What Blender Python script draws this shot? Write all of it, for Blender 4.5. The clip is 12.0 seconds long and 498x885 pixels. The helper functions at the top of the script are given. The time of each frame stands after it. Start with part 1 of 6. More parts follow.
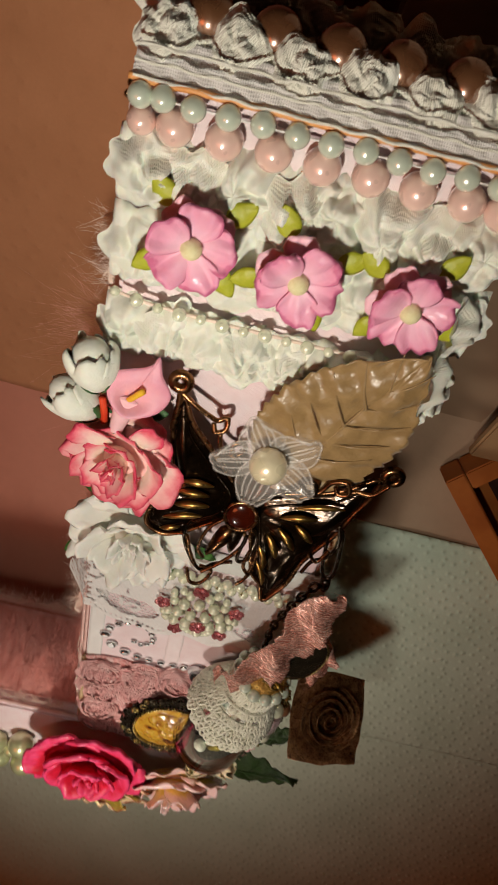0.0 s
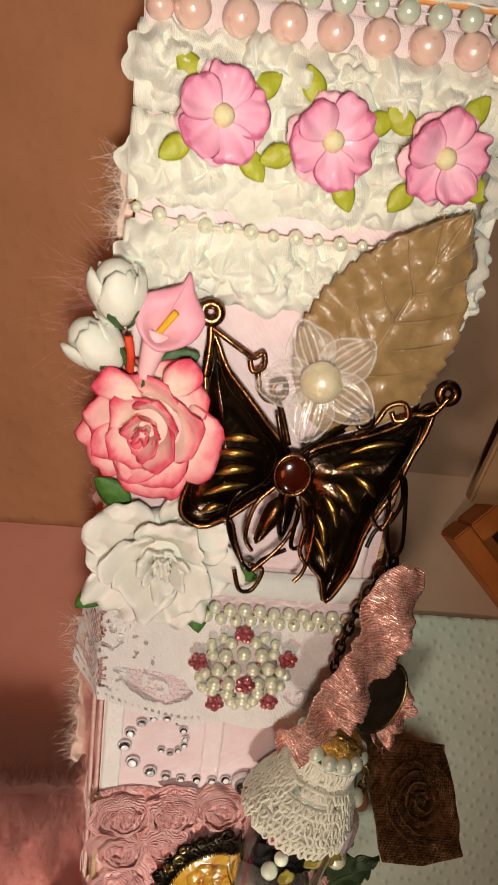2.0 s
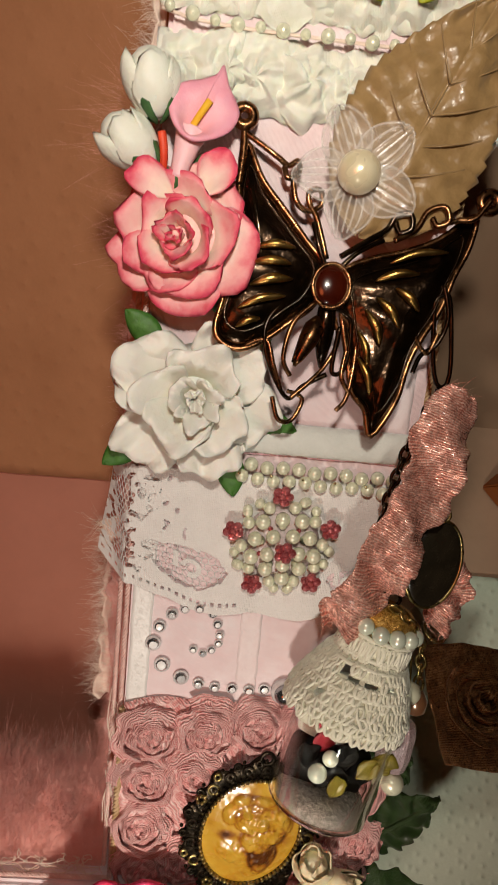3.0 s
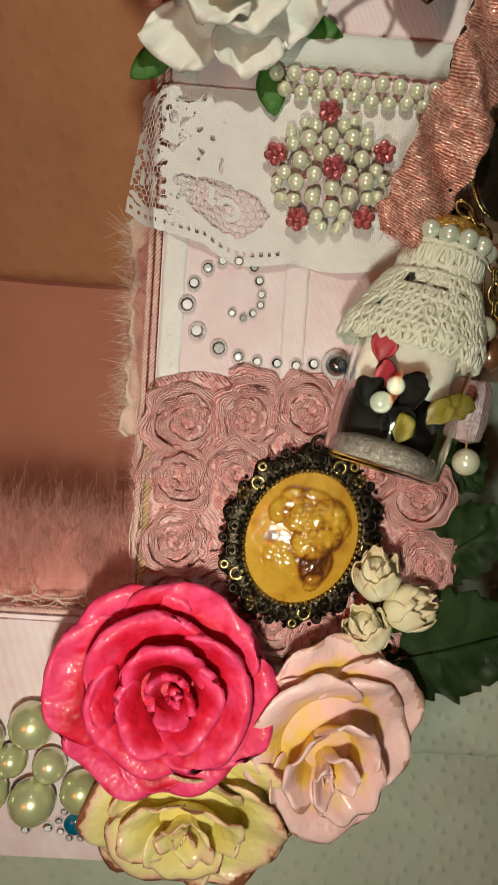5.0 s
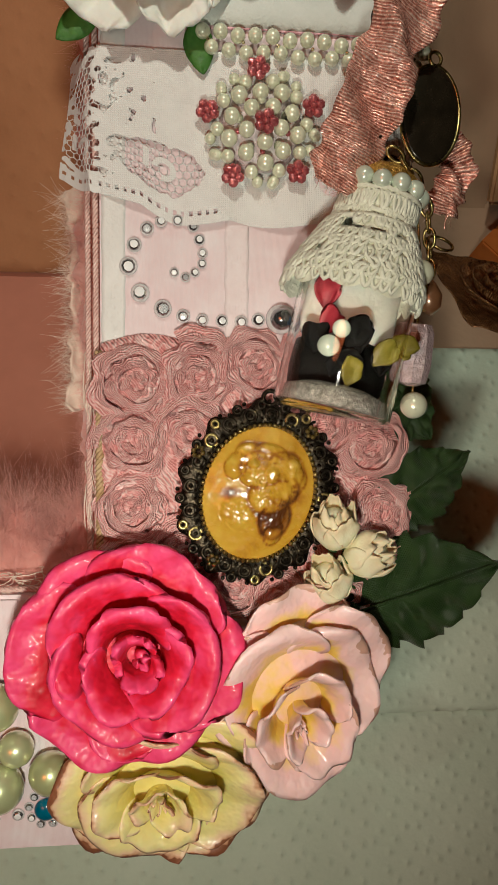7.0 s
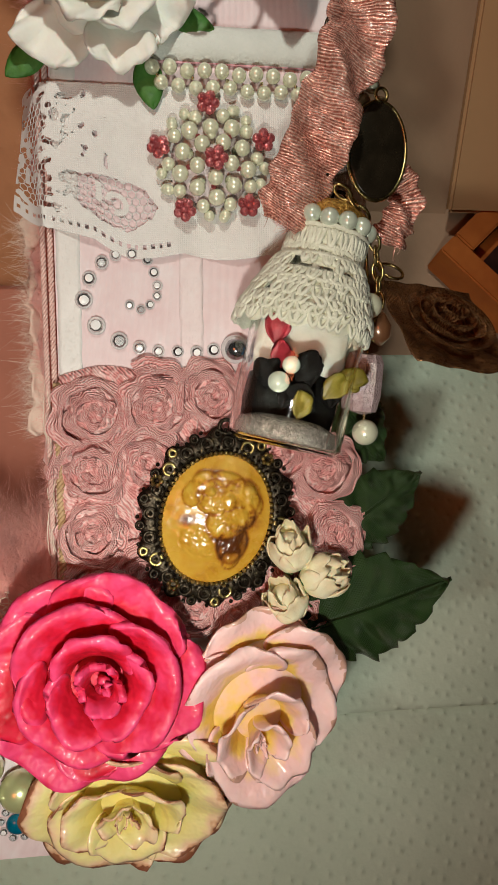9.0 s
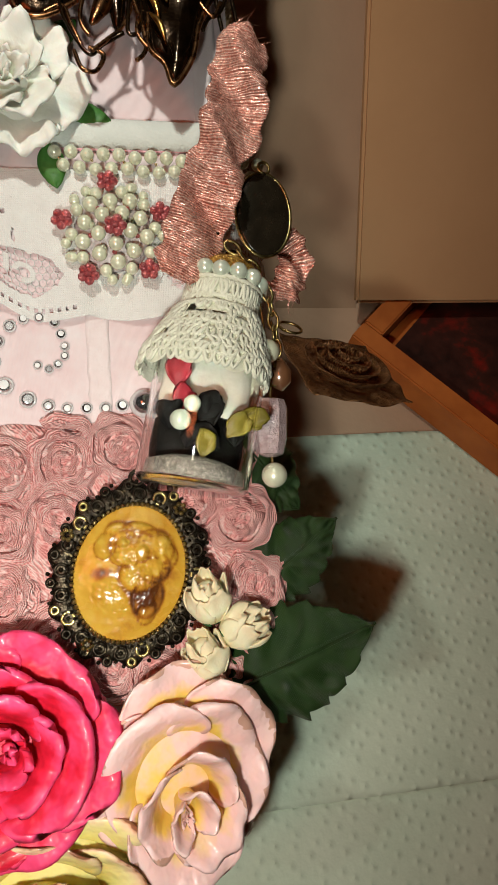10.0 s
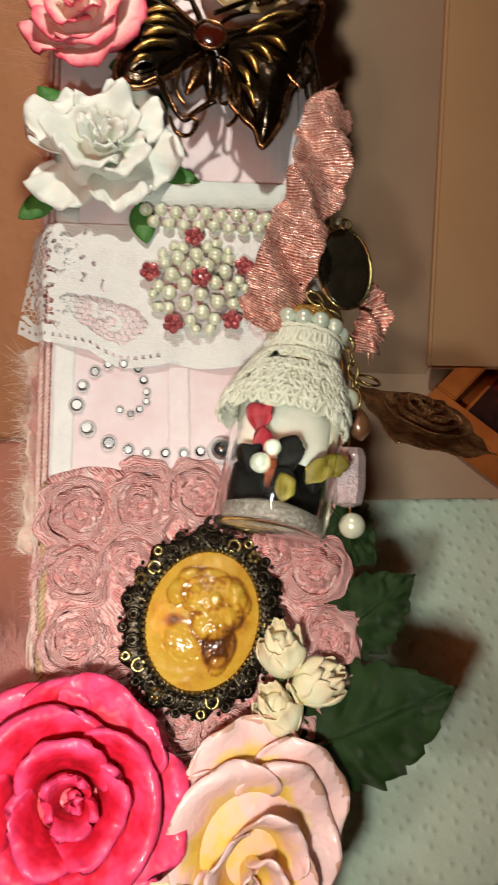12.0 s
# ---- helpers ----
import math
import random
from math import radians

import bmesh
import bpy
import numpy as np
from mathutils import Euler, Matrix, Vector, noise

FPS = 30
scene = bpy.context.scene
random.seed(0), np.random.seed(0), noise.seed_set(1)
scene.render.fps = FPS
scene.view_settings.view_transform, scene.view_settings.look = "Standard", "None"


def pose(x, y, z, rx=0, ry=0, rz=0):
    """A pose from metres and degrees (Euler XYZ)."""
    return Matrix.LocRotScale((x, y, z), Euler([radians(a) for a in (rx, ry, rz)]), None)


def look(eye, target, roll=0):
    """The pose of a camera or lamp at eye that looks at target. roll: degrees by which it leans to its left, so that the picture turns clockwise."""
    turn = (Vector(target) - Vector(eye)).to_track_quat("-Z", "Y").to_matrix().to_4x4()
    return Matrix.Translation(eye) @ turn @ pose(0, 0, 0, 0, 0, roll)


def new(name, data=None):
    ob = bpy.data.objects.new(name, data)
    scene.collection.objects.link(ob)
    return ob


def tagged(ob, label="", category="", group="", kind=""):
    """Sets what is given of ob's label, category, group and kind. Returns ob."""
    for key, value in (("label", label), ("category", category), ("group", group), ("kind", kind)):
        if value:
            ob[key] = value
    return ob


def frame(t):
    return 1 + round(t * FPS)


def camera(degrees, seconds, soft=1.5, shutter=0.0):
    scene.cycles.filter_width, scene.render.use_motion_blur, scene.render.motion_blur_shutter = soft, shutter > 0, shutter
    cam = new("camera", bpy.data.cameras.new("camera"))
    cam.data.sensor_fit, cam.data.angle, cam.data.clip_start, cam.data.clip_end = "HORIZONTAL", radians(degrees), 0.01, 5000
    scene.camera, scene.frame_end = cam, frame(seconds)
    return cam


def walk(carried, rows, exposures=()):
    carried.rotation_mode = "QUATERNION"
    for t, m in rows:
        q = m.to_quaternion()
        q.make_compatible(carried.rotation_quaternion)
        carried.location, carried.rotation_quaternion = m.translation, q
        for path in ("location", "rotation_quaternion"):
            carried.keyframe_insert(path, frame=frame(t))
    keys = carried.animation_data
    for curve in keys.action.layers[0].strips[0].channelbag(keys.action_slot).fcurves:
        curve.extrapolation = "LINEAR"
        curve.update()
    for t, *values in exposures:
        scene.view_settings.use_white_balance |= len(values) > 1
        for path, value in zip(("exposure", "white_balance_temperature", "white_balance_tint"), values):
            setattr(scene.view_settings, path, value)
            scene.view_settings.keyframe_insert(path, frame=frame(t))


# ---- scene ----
cam = camera(38.0, 12.0, 1.5, 0.2)

# The letter leans back: its own frame has x to the right, y into its face, z up along it (centimetres).
LEAN, DEPTH, STROKE, BASE, TOP = 70.0, 4.2, 5.75, -5.28, 24.6
TILT = Matrix.Rotation(radians(-LEAN), 4, "X")
LETTER = Matrix.Translation((0, 0, -(TILT @ Vector((0, DEPTH, BASE)) * 0.01).z)) @ TILT


def eye_pose(x, y, z, yaw, pitch, roll):
    """A pose in the letter's frame, from centimetres and degrees."""
    ahead = Euler((radians(90 + pitch), 0, radians(yaw))).to_matrix().to_4x4()
    return LETTER @ Matrix.Translation((x * 0.01, y * 0.01, z * 0.01)) @ ahead @ pose(0, 0, 0, 0, 0, roll)


# seconds, x, y, z, yaw, pitch, roll in the letter's frame
PATH = [
    (0, 2.513, -11.849, 28.281, -3.75, -43.77, 16.03),
    (0.5, 0.915, -13.873, 25.004, -6.16, -30.05, 10.78),
    (1, 1.529, -13.745, 25.069, -4.81, -28.00, 9.72),
    (1.5, 0.887, -14.068, 23.722, -4.75, -25.19, 9.12),
    (2, 1.001, -14.137, 21.626, -6.81, -22.07, 7.72),
    (2.5, 1.301, -15.140, 18.359, -5.19, -16.93, 6.99),
    (3, 1.247, -15.186, 15.931, -4.04, -13.63, 5.79),
    (3.2, 1.488, -15.144, 15.373, -3.09, -14.22, 5.98),
    (4.8, 1.775, -14.922, 7.330, -1.77, -8.06, 3.95),
    (5, 1.632, -15.103, 6.516, -1.59, -7.35, 4.19),
    (5.5, 1.522, -15.139, 5.247, -2.71, -6.29, 4.00),
    (6, 1.776, -14.672, 4.889, -4.38, -6.98, 2.04),
    (6.5, 1.700, -15.140, 5.286, -5.22, -6.09, 1.05),
    (8.5, 0.951, -15.353, 5.435, -7.86, -6.05, 0.50),
    (9, 1.980, -15.571, 6.515, -7.52, -8.07, 0.14),
    (9.2, 1.856, -15.241, 6.079, -12.31, -2.26, 0.39),
    (9.5, 2.983, -15.723, 5.022, -10.36, 2.13, -2.66),
    (9.7, 3.016, -16.297, 4.344, -10.87, 3.64, -3.53),
    (10, 2.958, -16.000, 4.370, -10.91, 3.52, -3.17),
    (10.2, 3.511, -14.672, 6.071, -12.23, -1.18, -2.37),
    (10.5, 2.620, -13.835, 7.676, -11.67, -2.46, -0.06),
    (10.7, 3.021, -14.603, 6.684, -11.65, 1.33, -2.27),
    (11, 3.373, -15.005, 4.690, -11.26, 5.62, -4.41),
    (11.5, 3.649, -15.224, 3.611, -10.45, 8.43, -5.00),
    (12, 2.485, -15.747, 3.701, -6.76, 10.08, -1.07),
]
EXPOSURES = [(0.0, -0.72, 6400, 11), (0.5, -0.52, 6600, 16), (1.5, -0.47, 6600, 15), (3.0, -0.6, 6500, 13), (5.0, -0.54, 6300, 1), (6.5, -0.55, 6250, 2), (8.5, -0.64, 6050, 7), (9.0, -0.46, 6050, 5), (9.5, -0.42, 6000, 3), (10.0, -0.18, 5900, 2), (10.5, 0.16, 5500, 0), (11.0, -0.03, 5700, 1), (11.5, 0.02, 5700, 3), (12.0, -0.1, 5950, 4)]
walk(cam, [(t, eye_pose(*row)) for t, *row in PATH], EXPOSURES)

# ---- light ----
def face(u, v, w=0.0, spin=0.0, rx=0.0, ry=0.0):
    """A pose on the letter's face: x right, y up along it, z out of it (centimetres, degrees)."""
    return LETTER @ Matrix.Translation((u * 0.01, -w * 0.01, v * 0.01)) @ pose(0, 0, 0, 90) @ pose(0, 0, 0, rx, ry, spin)


world = bpy.data.worlds.new("dim_room")
scene.world = world
world.use_nodes = True
world.node_tree.nodes["Background"].inputs[0].default_value = (0.55, 0.2, 0.12, 1)
world.node_tree.nodes["Background"].inputs[1].default_value = 0.01


def lamp(name, size, watts, rgb, m, spread=180):
    data = bpy.data.lights.new(name, "AREA")
    data.shape, data.size, data.energy, data.color, data.spread = "DISK", size, watts, rgb, radians(spread)
    ob = new(name, data)
    ob.matrix_world = m
    return ob


# the small white lamp beside the lens, where it hangs over the upper and the lower half, and the reddish lamp of the room
lamp("phone_lamp", 0.013, 0.182, (1.0, 0.93, 0.78), face(1.4, 20.8, 17), 120)
lamp("phone_lamp", 0.013, 0.122, (1.0, 0.93, 0.78), face(0.6, 1.0, 15.2), 115)
lamp("room_lamp", 0.30, 1.2, (1.0, 0.20, 0.06), look((-0.36, -0.16, 0.84), (0, 0.08, 0.06)))


# ---- materials ----
def ramp(nt, fac, stops):
    r = nt.nodes.new("ShaderNodeValToRGB")
    while len(r.color_ramp.elements) < len(stops):
        r.color_ramp.elements.new(0.5)
    for e, (p, c) in zip(r.color_ramp.elements, stops):
        e.position, e.color = p, (*c, 1)
    nt.links.new(fac, r.inputs[0])
    return r.outputs[0]


def calc(nt, op, a, b, clamp=False):
    n = nt.nodes.new("ShaderNodeMath")
    n.operation, n.use_clamp = op, clamp
    for k, x in enumerate((a, b)):
        if isinstance(x, (int, float)):
            n.inputs[k].default_value = x
        else:
            nt.links.new(x, n.inputs[k])
    return n.outputs[0]


def noise_of(nt, co, scale, detail=3.0, rough=0.55):
    n = nt.nodes.new("ShaderNodeTexNoise")
    n.inputs["Scale"].default_value, n.inputs["Detail"].default_value, n.inputs["Roughness"].default_value = scale, detail, rough
    nt.links.new(co, n.inputs["Vector"])
    return n.outputs[0]


def wave_of(nt, co, scale, axis, wobble=2.0):
    n = nt.nodes.new("ShaderNodeTexWave")
    n.bands_direction = axis
    n.inputs["Scale"].default_value, n.inputs["Distortion"].default_value = scale, wobble
    n.inputs["Detail"].default_value = 1.0
    nt.links.new(co, n.inputs["Vector"])
    return n.outputs[1]


def mat(name, stops, rough=0.5, scale=120.0, bump=0.3, grain=900.0, metal=0.0, rim=0.0, weave=0.0, coat=0.0, sheen=0.0,
        glass=0.0, ior=1.45, inside=0.0, deep=0.0004, spread=0.25, vary=0.0, nacre=0.0, threads=0.0, crumple=(0.0, 0.0)):
    """stops: colours from low to high of a slow noise, or of the rim attribute (base of a petal to its edge) where rim is set."""
    m = bpy.data.materials.new(name)
    m.use_nodes = True
    nt = m.node_tree
    b = nt.nodes["Principled BSDF"]
    tc = nt.nodes.new("ShaderNodeTexCoord")
    co = tc.outputs["Object"]
    slow, fine = noise_of(nt, co, 60 if nacre else scale), noise_of(nt, co, 70 if nacre else grain, 2.0)
    if rim:
        at = nt.nodes.new("ShaderNodeAttribute")
        at.attribute_name = "rim"
        fac = calc(nt, "ADD", at.outputs["Fac"], calc(nt, "MULTIPLY", calc(nt, "SUBTRACT", slow, 0.5), spread * 2))
    else:
        fac = calc(nt, "ADD", calc(nt, "MULTIPLY", slow, 0.8), calc(nt, "MULTIPLY", fine, 0.2))
    if vary:
        oi = nt.nodes.new("ShaderNodeObjectInfo")
        fac = calc(nt, "ADD", fac, calc(nt, "MULTIPLY", calc(nt, "SUBTRACT", oi.outputs["Random"], 0.5), vary))
    ww = None
    if weave:
        ww = calc(nt, "MAXIMUM", wave_of(nt, co, weave, "X"), wave_of(nt, co, weave, "Z" if threads < 0 else "Y"))
        if threads:
            fac = calc(nt, "ADD", fac, calc(nt, "MULTIPLY", calc(nt, "SUBTRACT", ww, 0.75), abs(threads)))
    nt.links.new(ramp(nt, fac, stops), b.inputs["Base Color"])
    rr = calc(nt, "ADD", rough, calc(nt, "MULTIPLY", calc(nt, "SUBTRACT", fine, 0.5), 0.25 * min(1.0, rough * 3)), True)
    nt.links.new(rr, b.inputs["Roughness"])
    b.inputs["Metallic"].default_value = metal
    b.inputs["Coat Weight"].default_value = coat
    b.inputs["Coat Roughness"].default_value = 0.14 if nacre else 0.16
    if nacre:
        b.inputs["Coat IOR"].default_value, b.inputs["Specular IOR Level"].default_value = nacre, 0.8
    b.inputs["Sheen Weight"].default_value = sheen
    b.inputs["Transmission Weight"].default_value = glass
    b.inputs["IOR"].default_value = ior
    if inside:
        b.inputs["Subsurface Weight"].default_value = inside
        b.inputs["Subsurface Radius"].default_value = (0.003, 0.0015, 0.001)
    if bump:
        h = fine
        if weave:
            h = calc(nt, "ADD", calc(nt, "MULTIPLY", fine, 0.5), ww)
        if crumple[0]:
            h = calc(nt, "ADD", h, calc(nt, "MULTIPLY", noise_of(nt, co, crumple[0], 1.0, 0.4), crumple[1]))
        bp = nt.nodes.new("ShaderNodeBump")
        bp.inputs["Strength"].default_value, bp.inputs["Distance"].default_value = bump, deep
        nt.links.new(h, bp.inputs["Height"])
        nt.links.new(bp.outputs[0], b.inputs["Normal"])
        nt.links.new(bp.outputs[0], b.inputs["Coat Normal"])
    return m


M = {}
M["cloth"] = mat("pink_cotton", [(0.3, (0.80, 0.61, 0.63)), (0.55, (0.85, 0.71, 0.73)), (0.72, (0.87, 0.79, 0.81))], 0.75, 110, 0.3, 500, weave=1300, sheen=0.2)
M["ribbon_white"] = mat("white_satin_ribbon", [(0.3, (0.74, 0.72, 0.70)), (0.7, (0.84, 0.82, 0.80))], 0.4, 120, 0.4, 900, weave=1100, sheen=0.2)
M["velvet_white"] = mat("white_velvet", [(0.3, (0.66, 0.70, 0.66)), (0.7, (0.76, 0.79, 0.75))], 0.9, 150, 0.5, 1500, sheen=0.6)
M["ruffle"] = mat("white_gathered_satin", [(0.25, (0.74, 0.76, 0.63)), (0.6, (0.87, 0.89, 0.79))], 0.5, 260, 0.5, 900, weave=1000, sheen=0.4, deep=0.0003, inside=0.15)
M["ruffle_top"] = mat("greyish_organza", [(0.3, (0.78, 0.78, 0.66)), (0.7, (0.88, 0.89, 0.80))], 0.55, 240, 0.5, 900, weave=900, sheen=0.4)
M["petal_back"] = mat("pale_pink_paper", [(0.2, (0.80, 0.42, 0.52)), (0.8, (0.88, 0.58, 0.64))], 0.55, 150, 0.3, 700, inside=0.1)
M["petal_pink"] = mat("orchid_pink_paper", [(0.0, (0.86, 0.54, 0.66)), (0.6, (0.80, 0.38, 0.52)), (0.92, (0.74, 0.29, 0.43)), (1.0, (0.58, 0.15, 0.28))], 0.55, 200, 0.4, 500, rim=1, inside=0.1, coat=0.08, spread=0.4)
M["flower_eye"] = mat("pale_yellow_bead", [(0.3, (0.74, 0.68, 0.34)), (0.7, (0.80, 0.76, 0.48))], 0.5, 300, 0.4, 1200)
M["leaf_lime"] = mat("lime_paper_leaf", [(0.2, (0.28, 0.33, 0.012)), (0.8, (0.50, 0.50, 0.04))], 0.5, 260, 0.4, 700)
M["pearl_pink"] = mat("pink_pearl", [(0.3, (0.84, 0.55, 0.47)), (0.7, (0.91, 0.66, 0.57))], 0.30, 200, 0.05, 600, nacre=1.8, coat=1.0, metal=0.12)
M["pearl_mint"] = mat("mint_pearl", [(0.3, (0.62, 0.71, 0.58)), (0.7, (0.72, 0.80, 0.66))], 0.24, 200, 0.05, 600, nacre=2.0, coat=1.0, metal=0.15)
M["cloth_light"] = mat("pale_pink_ribbon", [(0.3, (0.80, 0.66, 0.67)), (0.7, (0.86, 0.77, 0.78))], 0.6, 200, 0.4, 900, weave=1000)
M["pearl_cream"] = mat("cream_pearl", [(0.3, (0.72, 0.75, 0.54)), (0.7, (0.83, 0.86, 0.67))], 0.30, 200, 0.05, 600, nacre=1.8, coat=1.0, vary=0.15, metal=0.18)
M["pearl_gold"] = mat("golden_cream_pearl", [(0.3, (0.80, 0.70, 0.44)), (0.7, (0.88, 0.80, 0.58))], 0.28, nacre=1.8, coat=1.0, metal=0.2)
M["pearl_brown"] = mat("bronze_pearl", [(0.3, (0.17, 0.07, 0.03)), (0.7, (0.28, 0.13, 0.06))], 0.28, 200, 0.05, 600, nacre=2.3, coat=1.0, metal=0.35)
M["pearl_olive"] = mat("olive_pearl", [(0.3, (0.56, 0.60, 0.29)), (0.7, (0.69, 0.73, 0.43))], 0.33, 160, 0.05, 600, nacre=2.0, coat=1.0, metal=0.4, vary=0.3)
M["cord"] = mat("copper_cord", [(0.3, (0.66, 0.26, 0.06)), (0.7, (0.80, 0.40, 0.14))], 0.45, 300, 0.5, 900)
M["thread"] = mat("cream_thread", [(0.3, (0.74, 0.58, 0.48)), (0.7, (0.86, 0.74, 0.64))], 0.7, 300, 0.5, 900)
M["braid"] = mat("pink_braid", [(0.3, (0.66, 0.38, 0.34)), (0.7, (0.84, 0.62, 0.56))], 0.35, 500, 0.5, 1200, coat=0.4)
M["braid_gold"] = mat("straw_braid", [(0.3, (0.34, 0.20, 0.08)), (0.7, (0.62, 0.46, 0.28))], 0.6, 500, 0.6, 1200)
M["fur"] = mat("pink_down", [(0.2, (0.72, 0.28, 0.23)), (0.8, (0.90, 0.50, 0.44))], 0.9, 120, 0.0, 600, sheen=0.5)
M["leaf_brown"] = mat("brown_fabric_leaf", [(0.25, (0.22, 0.135, 0.05)), (0.75, (0.36, 0.235, 0.10))], 0.40, 330, 0.6, 500, sheen=0.15, coat=0.12, deep=0.0005, crumple=(190, 5.0))
M["acrylic"] = mat("clear_acrylic", [(0.2, (0.40, 0.37, 0.33)), (0.8, (0.55, 0.52, 0.48))], 0.1, 200, 0.3, 400, coat=1.0)
M["acrylic"].node_tree.nodes["Principled BSDF"].inputs["Alpha"].default_value = 0.17
M["acrylic_rib"] = mat("clear_acrylic_ridge", [(0.2, (0.85, 0.80, 0.74)), (0.8, (0.95, 0.92, 0.88))], 0.1, 200, 0.2, 400, coat=1.0)
M["acrylic_rib"].node_tree.nodes["Principled BSDF"].inputs["Alpha"].default_value = 0.22
M["calla"] = mat("pink_calla", [(0.0, (0.84, 0.52, 0.56)), (0.5, (0.82, 0.42, 0.50)), (1.0, (0.72, 0.25, 0.36))], 0.5, 220, 0.3, 800, rim=1, inside=0.15)
M["spadix"] = mat("yellow_spadix", [(0.3, (0.75, 0.40, 0.01)), (0.7, (0.85, 0.52, 0.03))], 0.6, 400, 0.5, 1500)
M["bud_white"] = mat("white_paper_bud", [(0.3, (0.70, 0.72, 0.62)), (0.7, (0.80, 0.82, 0.74))], 0.6, 160, 0.4, 700, inside=0.1)
M["green"] = mat("green_paper", [(0.3, (0.02, 0.07, 0.02)), (0.7, (0.07, 0.17, 0.05))], 0.55, 300, 0.4, 800)
M["green_bright"] = mat("grass_green_paper", [(0.3, (0.03, 0.12, 0.015)), (0.7, (0.09, 0.24, 0.04))], 0.55, 300, 0.4, 800)
M["red"] = mat("red_stem", [(0.3, (0.6, 0.03, 0.01)), (0.7, (0.7, 0.07, 0.02))], 0.5, 300, 0.3, 800)
M["rose_pink"] = mat("pink_edged_paper", [(0.0, (0.88, 0.76, 0.60)), (0.42, (0.90, 0.68, 0.60)), (0.70, (0.87, 0.44, 0.44)), (0.90, (0.78, 0.15, 0.20)), (1.0, (0.66, 0.05, 0.11))], 0.6, 260, 0.35, 800, rim=1, inside=0.1)
M["rose_white"] = mat("white_paper_petal", [(0.0, (0.68, 0.68, 0.50)), (0.4, (0.80, 0.80, 0.73)), (1.0, (0.86, 0.86, 0.80))], 0.65, 200, 0.4, 700, rim=1, inside=0.12)
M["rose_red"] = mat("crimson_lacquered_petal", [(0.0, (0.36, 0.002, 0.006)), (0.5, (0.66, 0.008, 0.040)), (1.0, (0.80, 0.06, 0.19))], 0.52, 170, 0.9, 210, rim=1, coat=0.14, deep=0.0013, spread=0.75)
M["rose_blush"] = mat("blush_foam_petal", [(0.0, (0.66, 0.38, 0.03)), (0.42, (0.84, 0.60, 0.12)), (0.56, (0.88, 0.60, 0.38)), (0.66, (0.89, 0.58, 0.56)), (0.985, (0.90, 0.64, 0.62)), (1.0, (0.62, 0.36, 0.28))], 0.42, 130, 0.7, 230, rim=1, coat=0.35, inside=0.12, spread=0.42, deep=0.0011)
M["rose_yellow"] = mat("yellow_foam_petal", [(0.0, (0.58, 0.42, 0.03)), (0.4, (0.80, 0.69, 0.20)), (0.78, (0.85, 0.75, 0.34)), (0.93, (0.82, 0.58, 0.38)), (0.98, (0.62, 0.34, 0.20)), (1.0, (0.26, 0.10, 0.05))], 0.42, 140, 0.7, 260, rim=1, coat=0.3, inside=0.12, spread=0.36, deep=0.0010)
M["bud_cream"] = mat("cream_paper_bud", [(0.0, (0.66, 0.60, 0.30)), (0.6, (0.84, 0.79, 0.56)), (1.0, (0.74, 0.62, 0.40))], 0.55, 260, 0.4, 800, rim=1, inside=0.2)
M["rose_blue"] = mat("blue_paper_petal", [(0.0, (0.01, 0.09, 0.34)), (0.6, (0.03, 0.24, 0.62)), (1.0, (0.10, 0.36, 0.70))], 0.5, 300, 0.3, 900, rim=1)
M["leaf_dark"] = mat("dark_green_satin_leaf", [(0.2, (0.010, 0.028, 0.007)), (0.8, (0.040, 0.085, 0.020))], 0.34, 200, 0.8, 600, weave=900, coat=0.45, deep=0.0003, crumple=(95, 16.0))
M["bronze"] = mat("dark_bronze", [(0.3, (0.008, 0.005, 0.003)), (0.7, (0.05, 0.024, 0.009))], 0.2, 220, 0.3, 700, metal=0.9, coat=0.3)
M["copper"] = mat("rubbed_copper", [(0.3, (0.07, 0.03, 0.013)), (0.55, (0.28, 0.13, 0.055)), (0.7, (0.56, 0.30, 0.14))], 0.28, 170, 0.3, 500, metal=1.0)
M["gold_rib"] = mat("rubbed_brass", [(0.3, (0.30, 0.17, 0.04)), (0.7, (0.56, 0.34, 0.10))], 0.32, 420, 0.3, 900, metal=1.0)
M["amber_gem"] = mat("amber_glass", [(0.3, (0.02, 0.002, 0.001)), (0.7, (0.06, 0.007, 0.002))], 0.06, 200, 0.0, 500, coat=1.0)
M["antique"] = mat("antique_brass", [(0.3, (0.010, 0.008, 0.006)), (0.62, (0.035, 0.026, 0.016)), (0.8, (0.26, 0.20, 0.09))], 0.33, 600, 0.5, 1300, metal=0.9)
M["brass"] = mat("worn_brass", [(0.3, (0.24, 0.18, 0.06)), (0.7, (0.66, 0.53, 0.22))], 0.3, 500, 0.3, 900, metal=1.0)
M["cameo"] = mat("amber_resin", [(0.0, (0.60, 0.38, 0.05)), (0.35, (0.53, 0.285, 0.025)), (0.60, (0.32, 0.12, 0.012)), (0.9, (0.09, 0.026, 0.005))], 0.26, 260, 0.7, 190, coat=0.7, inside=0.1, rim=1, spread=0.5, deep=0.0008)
M["pink_crystal"] = mat("rose_crystal", [(0.3, (0.30, 0.03, 0.04)), (0.7, (0.74, 0.22, 0.24))], 0.10, 900, 0.5, 2500, metal=0.6, coat=0.8)
M["gold_wire"] = mat("pale_gold_wire", [(0.3, (0.55, 0.46, 0.26)), (0.7, (0.72, 0.62, 0.38))], 0.25, 300, 0.2, 900, metal=1.0)
